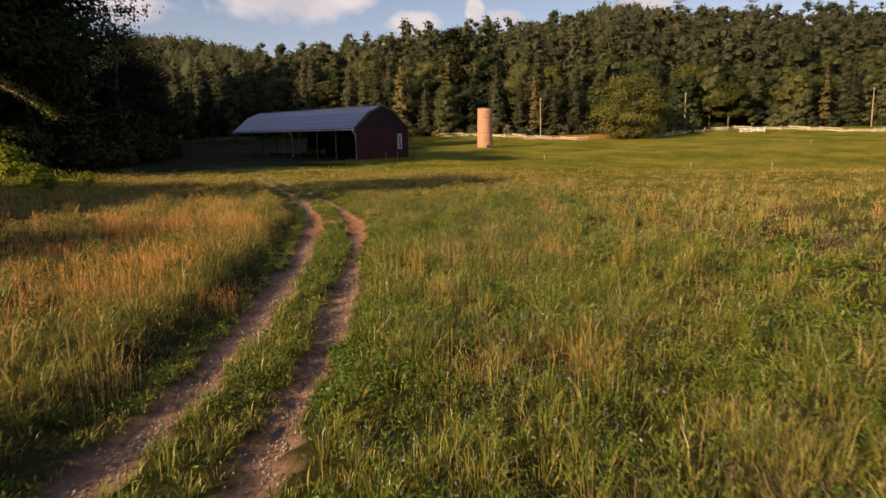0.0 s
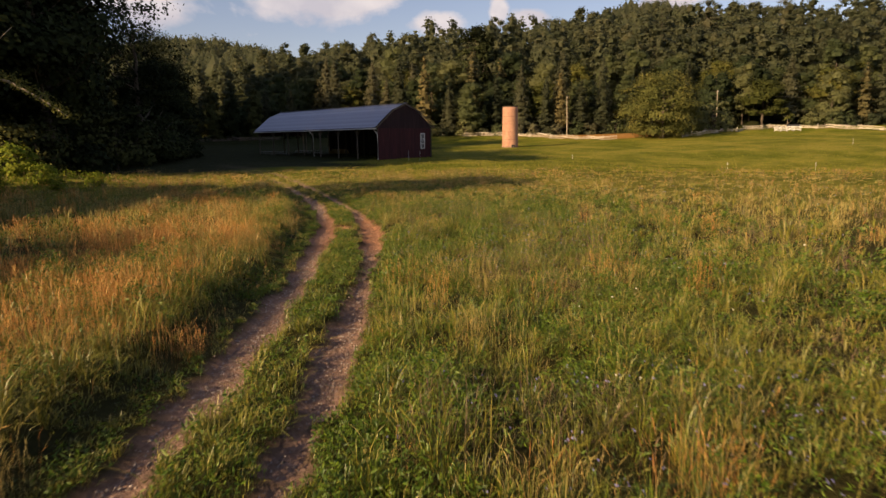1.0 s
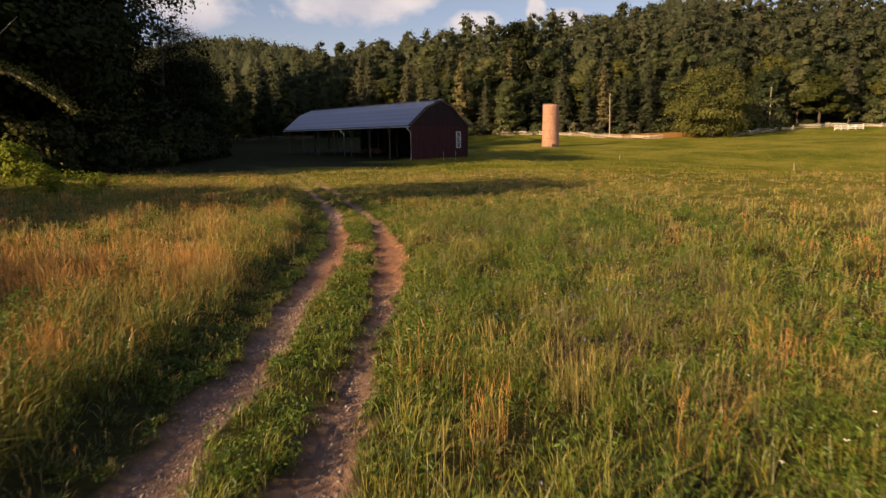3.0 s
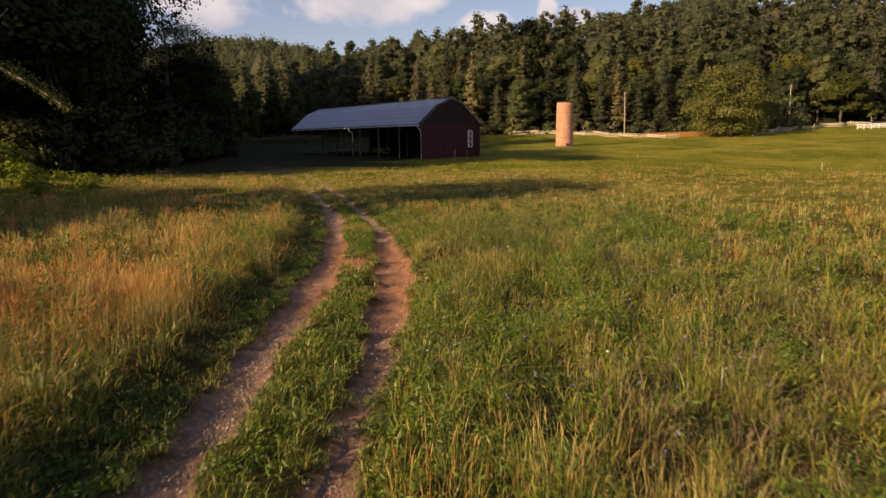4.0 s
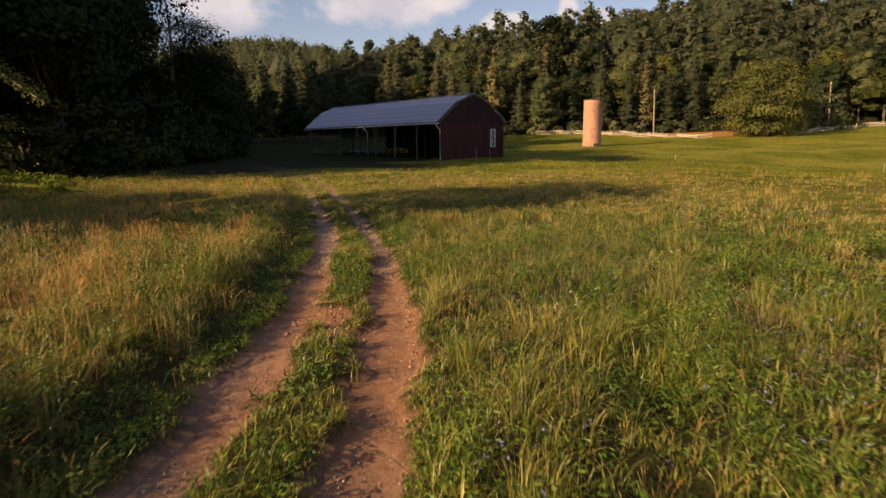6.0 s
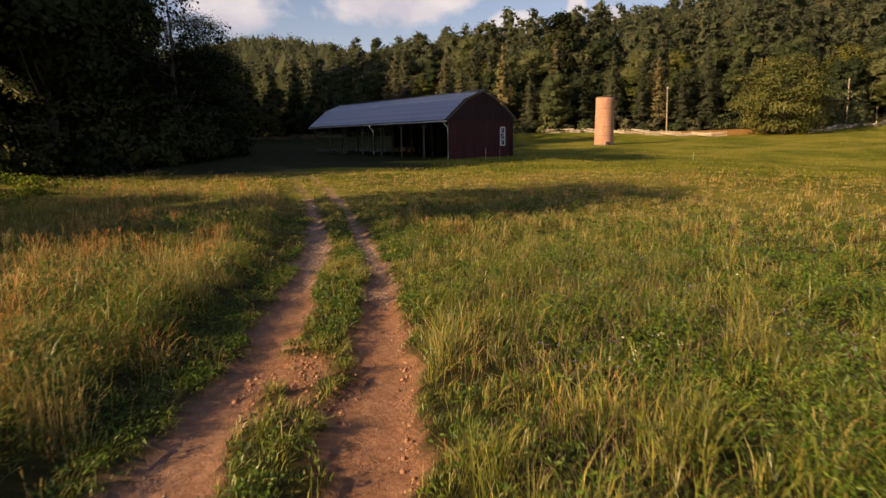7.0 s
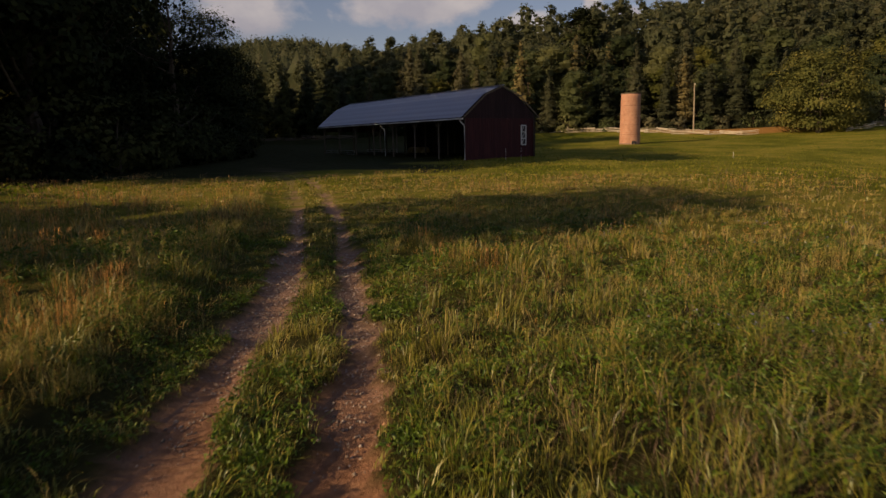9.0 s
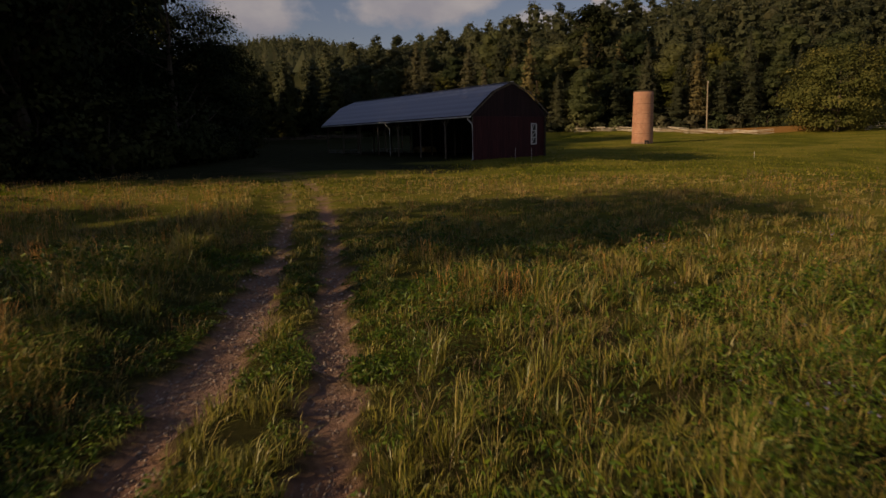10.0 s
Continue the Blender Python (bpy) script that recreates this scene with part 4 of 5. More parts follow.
FOREST_LABELS = {"pine": ("tall dark green pine on the wooded slope", "pine tree"), "browning pine": ("thin pine with browning needles on the slope", "pine tree"),
                 "white pine": ("tall white pine with level boughs on the slope", "pine tree"),
                 "oak": ("leafy broadleaf tree on the wooded slope", "tree"), "back": ("tree in the upper wood on the hillside", "tree")}


def plant(key, u, v, scale=1.0, label="", name="tree", group="wood on the slope", tall=1.0):
    trunk, crown = TREES[key]
    words, kind = FOREST_LABELS.get(key[0], (label, "tree"))
    wide = rng.uniform(0.92, 1.25) if group == "wood on the slope" else 1.0
    ob = thing(name, pose(u, v, on_ground(u, v) - 0.1, 0, 0, rng.uniform(0, 360)) @ Matrix.Diagonal((scale * wide, scale * wide, scale * tall * rng.uniform(0.95, 1.05), 1)), label or words, kind, group)
    share("trunk", trunk, ob, Matrix.Identity(4))
    share("crown", crown, ob, Matrix.Identity(4))
    return ob


def plant_wood():
    """The lower rows of the wood stand as single trees; the rows above them are one canopy."""
    r = np.random.default_rng(11)
    row, v = 0, 184.0
    upper_v, upper_f, upper_n, count = [], [], [], 0
    while v < 345:
        step = 6.2 if row < 3 else 7.5 + row * 0.35
        lo, hi = -0.56 * v, 0.71 * v + 8
        for u in np.arange(lo, hi, step):
            uu, vv = u + r.uniform(-2, 2), v + r.uniform(-3, 3)
            grown = 0.42 + 0.58 * float(smooth_step(-0.40, -0.18, uu / vv))
            if row == 0 and 52 < uu < 96 and r.random() < 0.75:
                continue
            pick = r.random()
            if row < 3:
                pines = (0.75 if 5 < uu < 45 else 0.4) * (1 if row == 0 else 0.6)
                if pick < pines:
                    key = ("pine", int(r.integers(3))) if r.random() < 0.82 else ("browning pine", int(r.integers(3)))
                else:
                    key = ("oak", int(r.integers(4)))
                plant(key, uu, vv, r.uniform(0.72, 1.05) * (0.8 if row == 0 else 1) * grown)
            else:
                me = TREES[("back", int(r.integers(5)) if r.random() < 0.6 else int(r.integers(4)))][1]
                co = np.empty(len(me.vertices) * 3)
                me.vertices.foreach_get("co", co)
                co = co.reshape(-1, 3) * r.uniform(0.72, 1.15) * (0.4 + 0.6 * grown)
                a = r.uniform(0, 6.28)
                co = np.stack([co[:, 0] * math.cos(a) - co[:, 1] * math.sin(a) + uu, co[:, 0] * math.sin(a) + co[:, 1] * math.cos(a) + vv, co[:, 2] + on_ground(uu, vv)], axis=1)
                w = ROUND[me.name]
                # the far underside of a crown is never open to the valley
                kept = ((w[::4, 1] * math.cos(a) + w[::4, 0] * math.sin(a)) < 0.25) | (w[::4, 2] > 0.6)
                co, w = co.reshape(-1, 4, 3)[kept], w.reshape(-1, 4, 3)[kept].reshape(-1, 3)
                if v > 255:
                    middle = co.mean(axis=1, keepdims=True)
                    big = np.abs(co - middle).max(axis=(1, 2)) > 0.9
                    spare = big | (np.arange(len(co)) % 5 < 3)
                    co, w = (middle + (co - middle) * np.where(big, 1.0, 1.25)[:, None, None])[spare], w.reshape(-1, 4, 3)[spare].reshape(-1, 3)
                co = co.reshape(-1, 3)
                first = np.arange(len(co) // 4)[:, None] * 4 + count
                upper_v.append(co)
                upper_n.append(np.stack([w[:, 0] * math.cos(a) - w[:, 1] * math.sin(a), w[:, 0] * math.sin(a) + w[:, 1] * math.cos(a), w[:, 2]], axis=1))
                upper_f += [first + np.array([0, 2, 1]), first + np.array([0, 3, 2])]
                count += len(co)
        v += 9.5 if row < 3 else 15
        row += 1
    woods = raw("upper_woods", np.concatenate(upper_v), [np.concatenate(upper_f)], M["canopy"])
    woods.data.normals_split_custom_set_from_vertices(np.concatenate(upper_n).astype(np.float32))
    tagged(woods, "mixed woods covering the upper slope", "woods", kind="stuff")


plant_wood()
for u, v, s in ((-22, 206, 0.95), (91, 256, 1.2), (119, 256, 1.2), (152, 230, 1.15), (64, 222, 1.1), (132, 214, 1.0)):
    plant(("oak", int(u) % 3) if u < 60 else ("white pine", int(v) % 2), u, v, s * (1.15 if u < 60 else 0.84))

# undergrowth along the foot of the wood and under the tall trees
for k in range(3):
    h = (3.6, 2.6, 4.8)[k]
    tree_kind(("shrub", k), trunk_mesh("stems", h * 0.7, 0.08, radial_limbs(6, 200 + k, 0.1, 0.7, h * 0.5, 0.04), M["bark"], 5, 0.05),
              crown_mesh(*broad_crown(h, h * 0.72, -0.7, 700, 0.46, 210 + k, lobes=16, flat=0.9), (M["broadleaf"], M["conifer"], M["broadleaf"])[k]))
    # same leaf shape, in the colour darkened for shade
    tree_kind(("thicket", k), TREES[("shrub", k)][0], crown_mesh(*broad_crown(h, h * 0.72, -0.7, 1300, 0.29, 215 + k, lobes=18, flat=0.9), M["shade_leaf"]))
FOREST_LABELS["thicket"] = ("leafy thicket under the trees, coloured dark for their shade", "shrub")
FOREST_LABELS["shrub"] = ("rough leafy shrub at the foot of the trees", "shrub")
shrub_rng = np.random.default_rng(17)
for u in np.arange(-105, 145, 5.2):
    if not 54 < u < 92:
        plant(("shrub", int(shrub_rng.integers(3))), u + shrub_rng.uniform(-2, 2), 180.5 + shrub_rng.uniform(-1, 2.5), shrub_rng.uniform(0.8, 1.4), name="shrub", group="undergrowth")
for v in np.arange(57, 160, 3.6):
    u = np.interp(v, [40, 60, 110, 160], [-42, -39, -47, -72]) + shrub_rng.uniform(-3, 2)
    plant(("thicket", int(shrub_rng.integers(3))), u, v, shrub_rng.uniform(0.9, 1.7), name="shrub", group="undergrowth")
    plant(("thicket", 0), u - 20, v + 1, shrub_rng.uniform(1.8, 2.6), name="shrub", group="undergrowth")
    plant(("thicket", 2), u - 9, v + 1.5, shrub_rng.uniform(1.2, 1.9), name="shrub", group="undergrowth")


def far_woods():
    """The canopy of the distant hills, and unseen woods round the valley that cut skylight, one leafy sheet."""
    r = np.random.default_rng(5)
    pts, sizes, ways, inner = [], [], [], []
    # the last three stretches are added out of view to block low skylight
    for n, u0, u1, v0, v1 in ((800, -330, -90, 425, 545), (300, -100, 40, 345, 560), (420, -230, -60, 290, 430), (1100, 0, 400, 340, 600), (500, -170, 200, -170, -70), (260, 140, 210, -70, 150), (160, -170, -125, -70, 150)):
        u, v = r.uniform(u0, u1, n), r.uniform(v0, v1, n)
        z = land(u, v)
        for a, b, c in zip(u, v, z):
            k = 30 if b > 200 else 12
            d = r.normal(size=(k, 3))
            d /= np.linalg.norm(d, axis=1)[:, None]
            d[:, 2] = np.abs(d[:, 2])
            high, wide = r.uniform(12, 19), r.uniform(4.2, 6.5)
            pts.append(np.array([a, b, c + 4]) + d * np.array([wide, wide, high - 4]) * r.uniform(0.92, 1.12, (k, 1)))
            sizes.append(np.full(k, 1.35 if b > 200 else 3.0))
            ways.append(d)
            if b > 200:
                inner.append(heart(np.array([a, b, c + 4]), wide * 0.95, (high - 4) / wide))
    verts, faces = leaf_cards(np.concatenate(pts), np.concatenate(sizes), out=np.concatenate(ways), loose=0.35)
    verts, faces, out = with_hearts(verts, faces, np.concatenate(ways), inner)
    hills = raw("far_woods", verts, [faces], M["canopy"])
    rounded(hills.data, out, verts)
    tagged(hills, "wooded hills in the distance and unseen woods added round the valley", "woods", kind="stuff")


far_woods()

# the broad round tree on the fence line
tree_kind(("maple", 0), trunk_mesh("trunk", 13, 0.5, radial_limbs(12, 90, 0.12, 0.8, 8.0, 0.16), M["bark"], 8, 0.02),
          crown_mesh(*broad_crown(17.2, 11.0, -2.6, 52000, 0.38, 91, lobes=95, flat=0.85, ring_span=(0.36, 0.86), lobe_span=(0.12, 0.32)), M["maple"]))
plant(("maple", 0), 48.3, 164.0, 1.0, "broad round tree with yellowing green leaves on the fence line", "tree", "")
tree_kind(("sapling", 0), trunk_mesh("trunk", 4, 0.09, radial_limbs(6, 93, 0.35, 0.85, 1.6, 0.03), M["pale_bark"], 6, 0.02),
          crown_mesh(*broad_crown(5.8, 1.9, 1.8, 420, 0.45, 94, lobes=9), M["golden"]))
plant(("sapling", 0), 82.5, 172.5, 1.0, "small tree with yellowing leaves behind the fence", "tree", "")

plant(("oak", 3), 82.6, 187, 0.9, "round yellowing tree behind the upper fence")
plant(("oak", 2), 109.4, 201, 1.0, "domed broadleaf tree on the wooded slope")
plant(("pine", 1), 115, 186, 0.8, "pine with a bare foot at the edge of the pasture")
plant(("shrub", 2), 64.3, 174.5, 1.75, "dark leafy bush beside the broad round tree", "bush", "undergrowth")
plant(("shrub", 0), 60.0, 176.5, 1.5, "dark leafy bush beside the broad round tree", "bush", "undergrowth")
for u, v, s in ((95, 183, 1.2), (100, 181, 0.9), (106, 184, 1.3), (74, 190, 1.2), (90, 191, 1.4)):
    plant(("shrub", int(u) % 3), u, v, s, name="shrub", group="undergrowth")

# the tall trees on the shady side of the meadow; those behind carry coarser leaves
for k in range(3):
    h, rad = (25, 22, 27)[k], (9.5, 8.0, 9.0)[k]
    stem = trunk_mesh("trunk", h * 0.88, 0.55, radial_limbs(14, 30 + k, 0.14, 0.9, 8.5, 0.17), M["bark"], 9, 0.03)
    tree_kind(("shade", k), stem, crown_mesh(*broad_crown(h, rad, 1.2, 15000, 0.36, 80 + k, lobes=64, flat=0.85), M["shade_leaf"]))
    tree_kind(("deep", k), stem, crown_mesh(*broad_crown(h, rad, 1.2, 5600, 0.78, 85 + k, lobes=44, flat=0.85), M["shade_leaf"]))
tree_kind(("airy", 0), TREES[("shade", 0)][0], crown_mesh(*open_crown(25.5, 8.0, 3.0, 84), M["shade_leaf"]))
FOREST_LABELS["airy"] = ("tall open-crowned broadleaf tree in the shade", "tree")
FOREST_LABELS["shade"] = ("tall dense broadleaf tree in deep shade beside the meadow", "tree")
FOREST_LABELS["deep"] = ("tall broadleaf tree, mostly unseen, added for shade", "tree")
tree_kind(("column", 0), TREES[("deep", 0)][0], crown_mesh(*broad_crown(28, 6.4, 2.0, 5600, 0.7, 89, lobes=40, flat=1.0), M["shade_leaf"]))
FOREST_LABELS["column"] = ("tall narrow broadleaf tree at the edge of the meadow", "tree")
# along the meadow; the narrow ones are added for their shadows
EDGE_TREES = (("shade", 0, -53, 64, 1.9), ("shade", 1, -46, 73, 1.4), ("shade", 2, -55, 85, 1.45), ("airy", 0, -48, 97, 0.95), ("shade", 1, -51, 108, 0.98), ("shade", 2, -60, 125, 0.85),
         ("shade", 1, -64, 140, 0.85), ("deep", 0, -72, 152, 0.8), ("column", 0, -60, 90, 1.2), ("column", 0, -47.5, 55, 1.42))
# deeper in the wood; unseen ones up its slope are added for their shade
INNER_TREES = (("deep", 2, -66, 76, 1.75), ("deep", 1, -69, 99, 1.85), ("deep", 0, -76, 112, 1.6), ("deep", 2, -84, 80, 1.35), ("deep", 0, -84, 60, 1.35), ("deep", 1, -80, 46, 1.25),
         ("deep", 2, -95, 100, 1.3), ("deep", 1, -92, 128, 1.6), ("deep", 0, -64, 60, 1.6), ("deep", 2, -94, 146, 1.25), ("deep", 0, -108, 160, 1.35), ("deep", 1, -104, 172, 1.3), ("deep", 2, -118, 178, 1.3),
         ("deep", 2, -125, 135, 1.5), ("deep", 0, -130, 152, 1.55), ("deep", 1, -124, 120, 1.5), ("deep", 2, -134, 166, 1.5), ("deep", 0, -140, 140, 1.5), ("deep", 1, -118, 146, 1.5),
         ("deep", 1, -100, 84, 1.0), ("deep", 0, -112, 112, 1.1), ("deep", 2, -98, 64, 1.0))
# out of view beside the lower end of the track, placed for their shadows
LOWER_TREES = (("deep", 1, -41, 9, 0.90), ("deep", 2, -39, -3, 0.83), ("deep", 0, -40, 16, 0.62), ("deep", 1, -42, 22, 0.8), ("column", 0, -44, 27, 0.72), ("deep", 0, -33, 24, 0.85), ("deep", 1, -52, 12, 1.15), ("deep", 2, -58, -5, 1.12), ("deep", 1, -62, 18, 0.9), ("deep", 0, -68, 8, 1.0), ("deep", 2, -74, -30, 1.1), ("deep", 1, -58, -26, 1.0))
# height factors, set mainly by how far each shadow should reach
TALL = {(-125, 135): 1.25, (-124, 120): 1.2, (-118, 146): 1.25, (-140, 140): 1.1, (-134, 166): 1.2, (-108, 160): 1.3, (-104, 172): 1.3, (-118, 178): 1.25, (-112, 112): 1.1, (-130, 152): 1.1, (-60, 90): 1.0, (-33, 24): 1.01, (-48, 97): 1.0, (-51, 108): 0.8, (-60, 125): 1.0, (-64, 140): 1.0, (-72, 152): 1.0, (-69, 99): 1.0, (-46, 73): 1.0, (-55, 85): 0.75, (-47.5, 55): 0.8, (-76, 112): 0.98, (-92, 128): 1.2, (-94, 146): 1.1, (-66, 76): 0.71}
plant(("column", 0), 3.5, 214, 1.0, "tall dark tree standing above the wood", "tree", "wood on the slope")
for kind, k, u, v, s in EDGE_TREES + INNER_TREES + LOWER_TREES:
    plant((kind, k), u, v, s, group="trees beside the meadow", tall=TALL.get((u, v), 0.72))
# a dead-looking pale limb that reaches out of the shade, with a spray of leaves at its end
limb = thing("leaning_tree", pose(-45.5, 55.5, on_ground(-45.5, 55.5)), "leaning tree with a pale bare limb reaching out of the shade", "tree", "trees beside the meadow")
limb_bm = bmesh.new()
tube(limb_bm, [(0, 0, -0.2), (0.4, 0, 4.5), (1.8, -0.1, 7.6), (5.0, -0.3, 8.9), (8.2, -0.4, 8.3), (10.8, -0.5, 6.9), (13.0, -0.5, 5.4)], [0.3, 0.24, 0.2, 0.15, 0.11, 0.08, 0.03], 7)
tube(limb_bm, [(5.0, -0.3, 8.9), (6.6, 0.2, 11.0), (8.6, 0.3, 12.6)], [0.09, 0.06, 0.02], 6)
part("trunk", limb_bm, M["pale_bark"], limb, "pale bare bark")
reach = rng.uniform(4.5, 13.2, 1000)
spray = np.stack([reach, rng.normal(size=1000) * 0.7 - 0.5, np.interp(reach, [4.5, 5, 8.2, 10.8, 13.2], [8.7, 8.9, 8.3, 6.9, 5.2]) + rng.uniform(-0.25, 1.3, 1000) * (1.15 - 0.06 * reach)], axis=1)
raw("crown", *(lambda s: (s[0], [s[1]]))(leaf_cards(spray, np.full(1000, 0.2))), M["golden"], limb)
tree_kind(("bush", 0), TREES[("shrub", 1)][0], crown_mesh(*broad_crown(2.6, 1.9, -0.7, 1300, 0.24, 219, lobes=22, flat=0.9), M["rough"]))
# sunlit rough growth at the meadow's edge
for u, v, s in ((-29.5, 46.5, 0.62), (-32.5, 48.5, 0.9), (-26.5, 47.5, 0.42), (-35, 47, 0.82), (-31, 44, 0.5), (-34, 43, 0.62), (-27.5, 45, 0.36)):
    plant(("bush", 0), u, v, s, "sunlit yellow-green bush at the edge of the meadow", "bush", "bushes at the meadow's edge")
# small conifers behind the barn, their needles coloured dark for the shade there
tree_kind(("fir", 0), trunk_mesh("trunk", 12, 0.2, (), M["bark"], 6, 0.01), crown_mesh(*conifer_crown(13.5, 3.4, 0.4, 18, 0.55, 97, arch=0.15), M["shade_leaf"]))
FOREST_LABELS["fir"] = ("conifer behind the barn, coloured dark for the shade there", "fir tree")
for u, v, s in ((-76, 179, 1.2), (-69, 178, 1.16), (-84, 177, 1.1), (-63, 178, 0.95), (-57, 177.5, 1.06), (-49.7, 178.5, 0.96), (-66, 181, 0.9)):
    plant(("fir", 0), u, v, s, group="conifers behind the barn")


# ---------------------------------------------------------------- barn
BARN = pose(-12.35, 93.76, 0.9, 0, 0, -44.1)
LENGTH, WIDTH, EAVE, BREAK_Y, BREAK_Z, RIDGE = 34.6, 10.0, 4.75, 2.5, 7.05, 8.0


def build_barn():
    barn = thing("barn", BARN, "long dark red open-fronted barn with a grey metal gambrel roof", "barn")
    # roof profile, near eave to far eave, in y and z
    prof = [(-0.55, EAVE - 0.16), (BREAK_Y - 0.2, BREAK_Z - 0.2), (BREAK_Y, BREAK_Z - 0.03), (BREAK_Y + 0.2, BREAK_Z + 0.06), (WIDTH / 2, RIDGE)]
    prof = prof + [(WIDTH - y, z) for y, z in prof[-2::-1]]
    # metal roof sheets, each with its ribs
    sheet = 0.92
    count = int((LENGTH + 0.9) / sheet)

    def sheet_mesh(points):
        bm = bmesh.new()
        rib = [(0, 0), (0.02, 0.016), (0.06, 0.016), (0.08, 0), (0.29, 0), (0.305, 0.008), (0.325, 0.008), (0.34, 0), (0.6, 0), (0.615, 0.008), (0.635, 0.008), (0.65, 0), (sheet - 0.006, 0)]
        for face in (0.03, 0.0):
            rows = []
            for k, (y, z) in enumerate(points):
                y0, z0 = points[max(0, k - 1)]
                y1, z1 = points[min(len(points) - 1, k + 1)]
                ny, nz = -(z1 - z0), (y1 - y0)
                q = math.hypot(ny, nz)
                rows.append([bm.verts.new((x, y + ny / q * (h * (face > 0) + face), z + nz / q * (h * (face > 0) + face))) for x, h in rib])
            for a, b in zip(rows, rows[1:]):
                for j in range(len(rib) - 1):
                    bm.faces.new((a[j], a[j + 1], b[j + 1], b[j]) if face else (a[j + 1], a[j], b[j], b[j + 1]))
        me = bpy.data.meshes.new("roof_sheet")
        bm.normal_update()
        bm.to_mesh(me)
        bm.free()
        me.materials.append(M["roof"])
        return me

    front, back = sheet_mesh(prof[:5]), sheet_mesh(prof[4:])
    roof_bm = bmesh.new()
    box(roof_bm, -LENGTH - 0.4, WIDTH / 2 - 0.22, RIDGE + 0.03, 0.42, WIDTH / 2 + 0.22, RIDGE + 0.085, 0.02)
    roof = part("roof", roof_bm, M["roof"], barn, "dull galvanised metal roof")
    for k in range(count):
        x = -LENGTH - 0.4 + k * sheet
        share("roof_sheet", front, roof, pose(x, 0, 0))
        share("roof_sheet", back, roof, pose(x, 0, 0))
    # purlins under the roof
    for y, z in [(-0.3, EAVE - 0.22), (1.1, 5.5), (BREAK_Y + 0.2, BREAK_Z - 0.35), (4.0, 7.2), (WIDTH / 2, RIDGE - 0.2)]:
        for yy in {y, WIDTH - y}:
            part("purlin", beam(bmesh.new(), (-LENGTH, yy, z), (-0.1, yy, z), 0.07, 0.16), M["dark_timber"], barn)
    # gable ends of upright boards
    outline = [(0, 0)] + [(max(y, 0), z - 0.06) for y, z in prof[1:-1]] + [(WIDTH, 0)]

    def top_at(y):
        ys = [p[0] for p in prof]
        zs = [p[1] for p in prof]
        return float(np.interp(y, ys, zs)) - 0.05

    board = 0.28
    for end, x, low in (("near", -0.05, -0.35), ("far", -LENGTH, EAVE - 0.9)):
        body = bmesh.new()
        if end == "near":
            beam(body, (x - 0.05, 0.05, EAVE * 0.5), (x - 0.05, WIDTH - 0.05, EAVE * 0.5), 0.06, 0.14)
        beam(body, (x - 0.05, 0.05, EAVE - 0.1), (x - 0.05, WIDTH - 0.05, EAVE - 0.1), 0.06, 0.14)
        wall = part("gable_wall", body, M["dark_timber"], barn, "dark red boarded gable")
        y, k = 0.0, 0
        while y < WIDTH - 0.02:
            y1 = min(WIDTH, y + board)
            a, b, c = y + 0.006, y1 - 0.006, 0.022 + 0.006 * (k % 3)
            seam = EAVE - 0.25
            for z0, za, zb, mat, back in ((low, min(seam, top_at(a)), min(seam, top_at(b)), M["red"], 0.0), (max(low, seam + 0.01), top_at(a), top_at(b), M["old_red"], -0.03)):
                if min(za, zb) - z0 < 0.05:
                    continue
                bm = bmesh.new()
                ring = [(x + back, a, z0), (x + back, b, z0), (x + back, b, zb), (x + back, a, za)]
                f = [bm.verts.new(p) for p in ring] + [bm.verts.new((p[0] + c, p[1], p[2])) for p in ring]
                for q in ((3, 2, 1, 0), (4, 5, 6, 7), (0, 1, 5, 4), (1, 2, 6, 5), (2, 3, 7, 6), (3, 0, 4, 7)):
                    bm.faces.new([f[j] for j in q])
                part("board", bm, mat, wall)
            y, k = y1, k + 1
    # back wall boards, in dark timber that puts the barn's inner shade into their colour
    bm = bmesh.new()
    beam(bm, (-LENGTH + 6.9, WIDTH - 0.12, 2.0), (-0.1, WIDTH - 0.12, 2.0), 0.06, 0.14)
    wall = part("back_wall", bm, M["dark_timber"], barn)
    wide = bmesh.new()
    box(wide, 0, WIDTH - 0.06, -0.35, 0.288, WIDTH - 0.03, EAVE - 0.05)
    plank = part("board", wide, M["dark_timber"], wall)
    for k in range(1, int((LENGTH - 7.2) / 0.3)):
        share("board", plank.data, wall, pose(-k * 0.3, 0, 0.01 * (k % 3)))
    # posts, braces and the beam over the open front
    bays = 7
    for k in range(bays + 1):
        x = -0.22 - k * (LENGTH - 0.4) / bays
        for y in (0.12, WIDTH / 2, WIDTH - 0.25):
            part("post", beam(bmesh.new(), (x, y, -0.4), (x, y, EAVE - 0.1 if y != WIDTH / 2 else RIDGE - 0.3), 0.16, 0.16, 0.012), M["timber"], barn)
        for s in (-1, 1):
            if (k > 0 or s < 0) and (k < bays or s > 0):
                part("brace", beam(bmesh.new(), (x, 0.12, EAVE - 1.2), (x + s * 1.05, 0.12, EAVE - 0.12), 0.09, 0.1), M["timber"], barn)
        part("truss", beam(bmesh.new(), (x, 0.1, EAVE - 0.08), (x, WIDTH - 0.2, EAVE - 0.08), 0.09, 0.22), M["dark_timber"], barn)
    part("eave_beam", beam(bmesh.new(), (-LENGTH, 0.02, EAVE - 0.16), (-0.05, 0.02, EAVE - 0.16), 0.08, 0.3), M["dark_timber"], barn)
    # gutter with its brackets and two downpipes
    gut = bmesh.new()
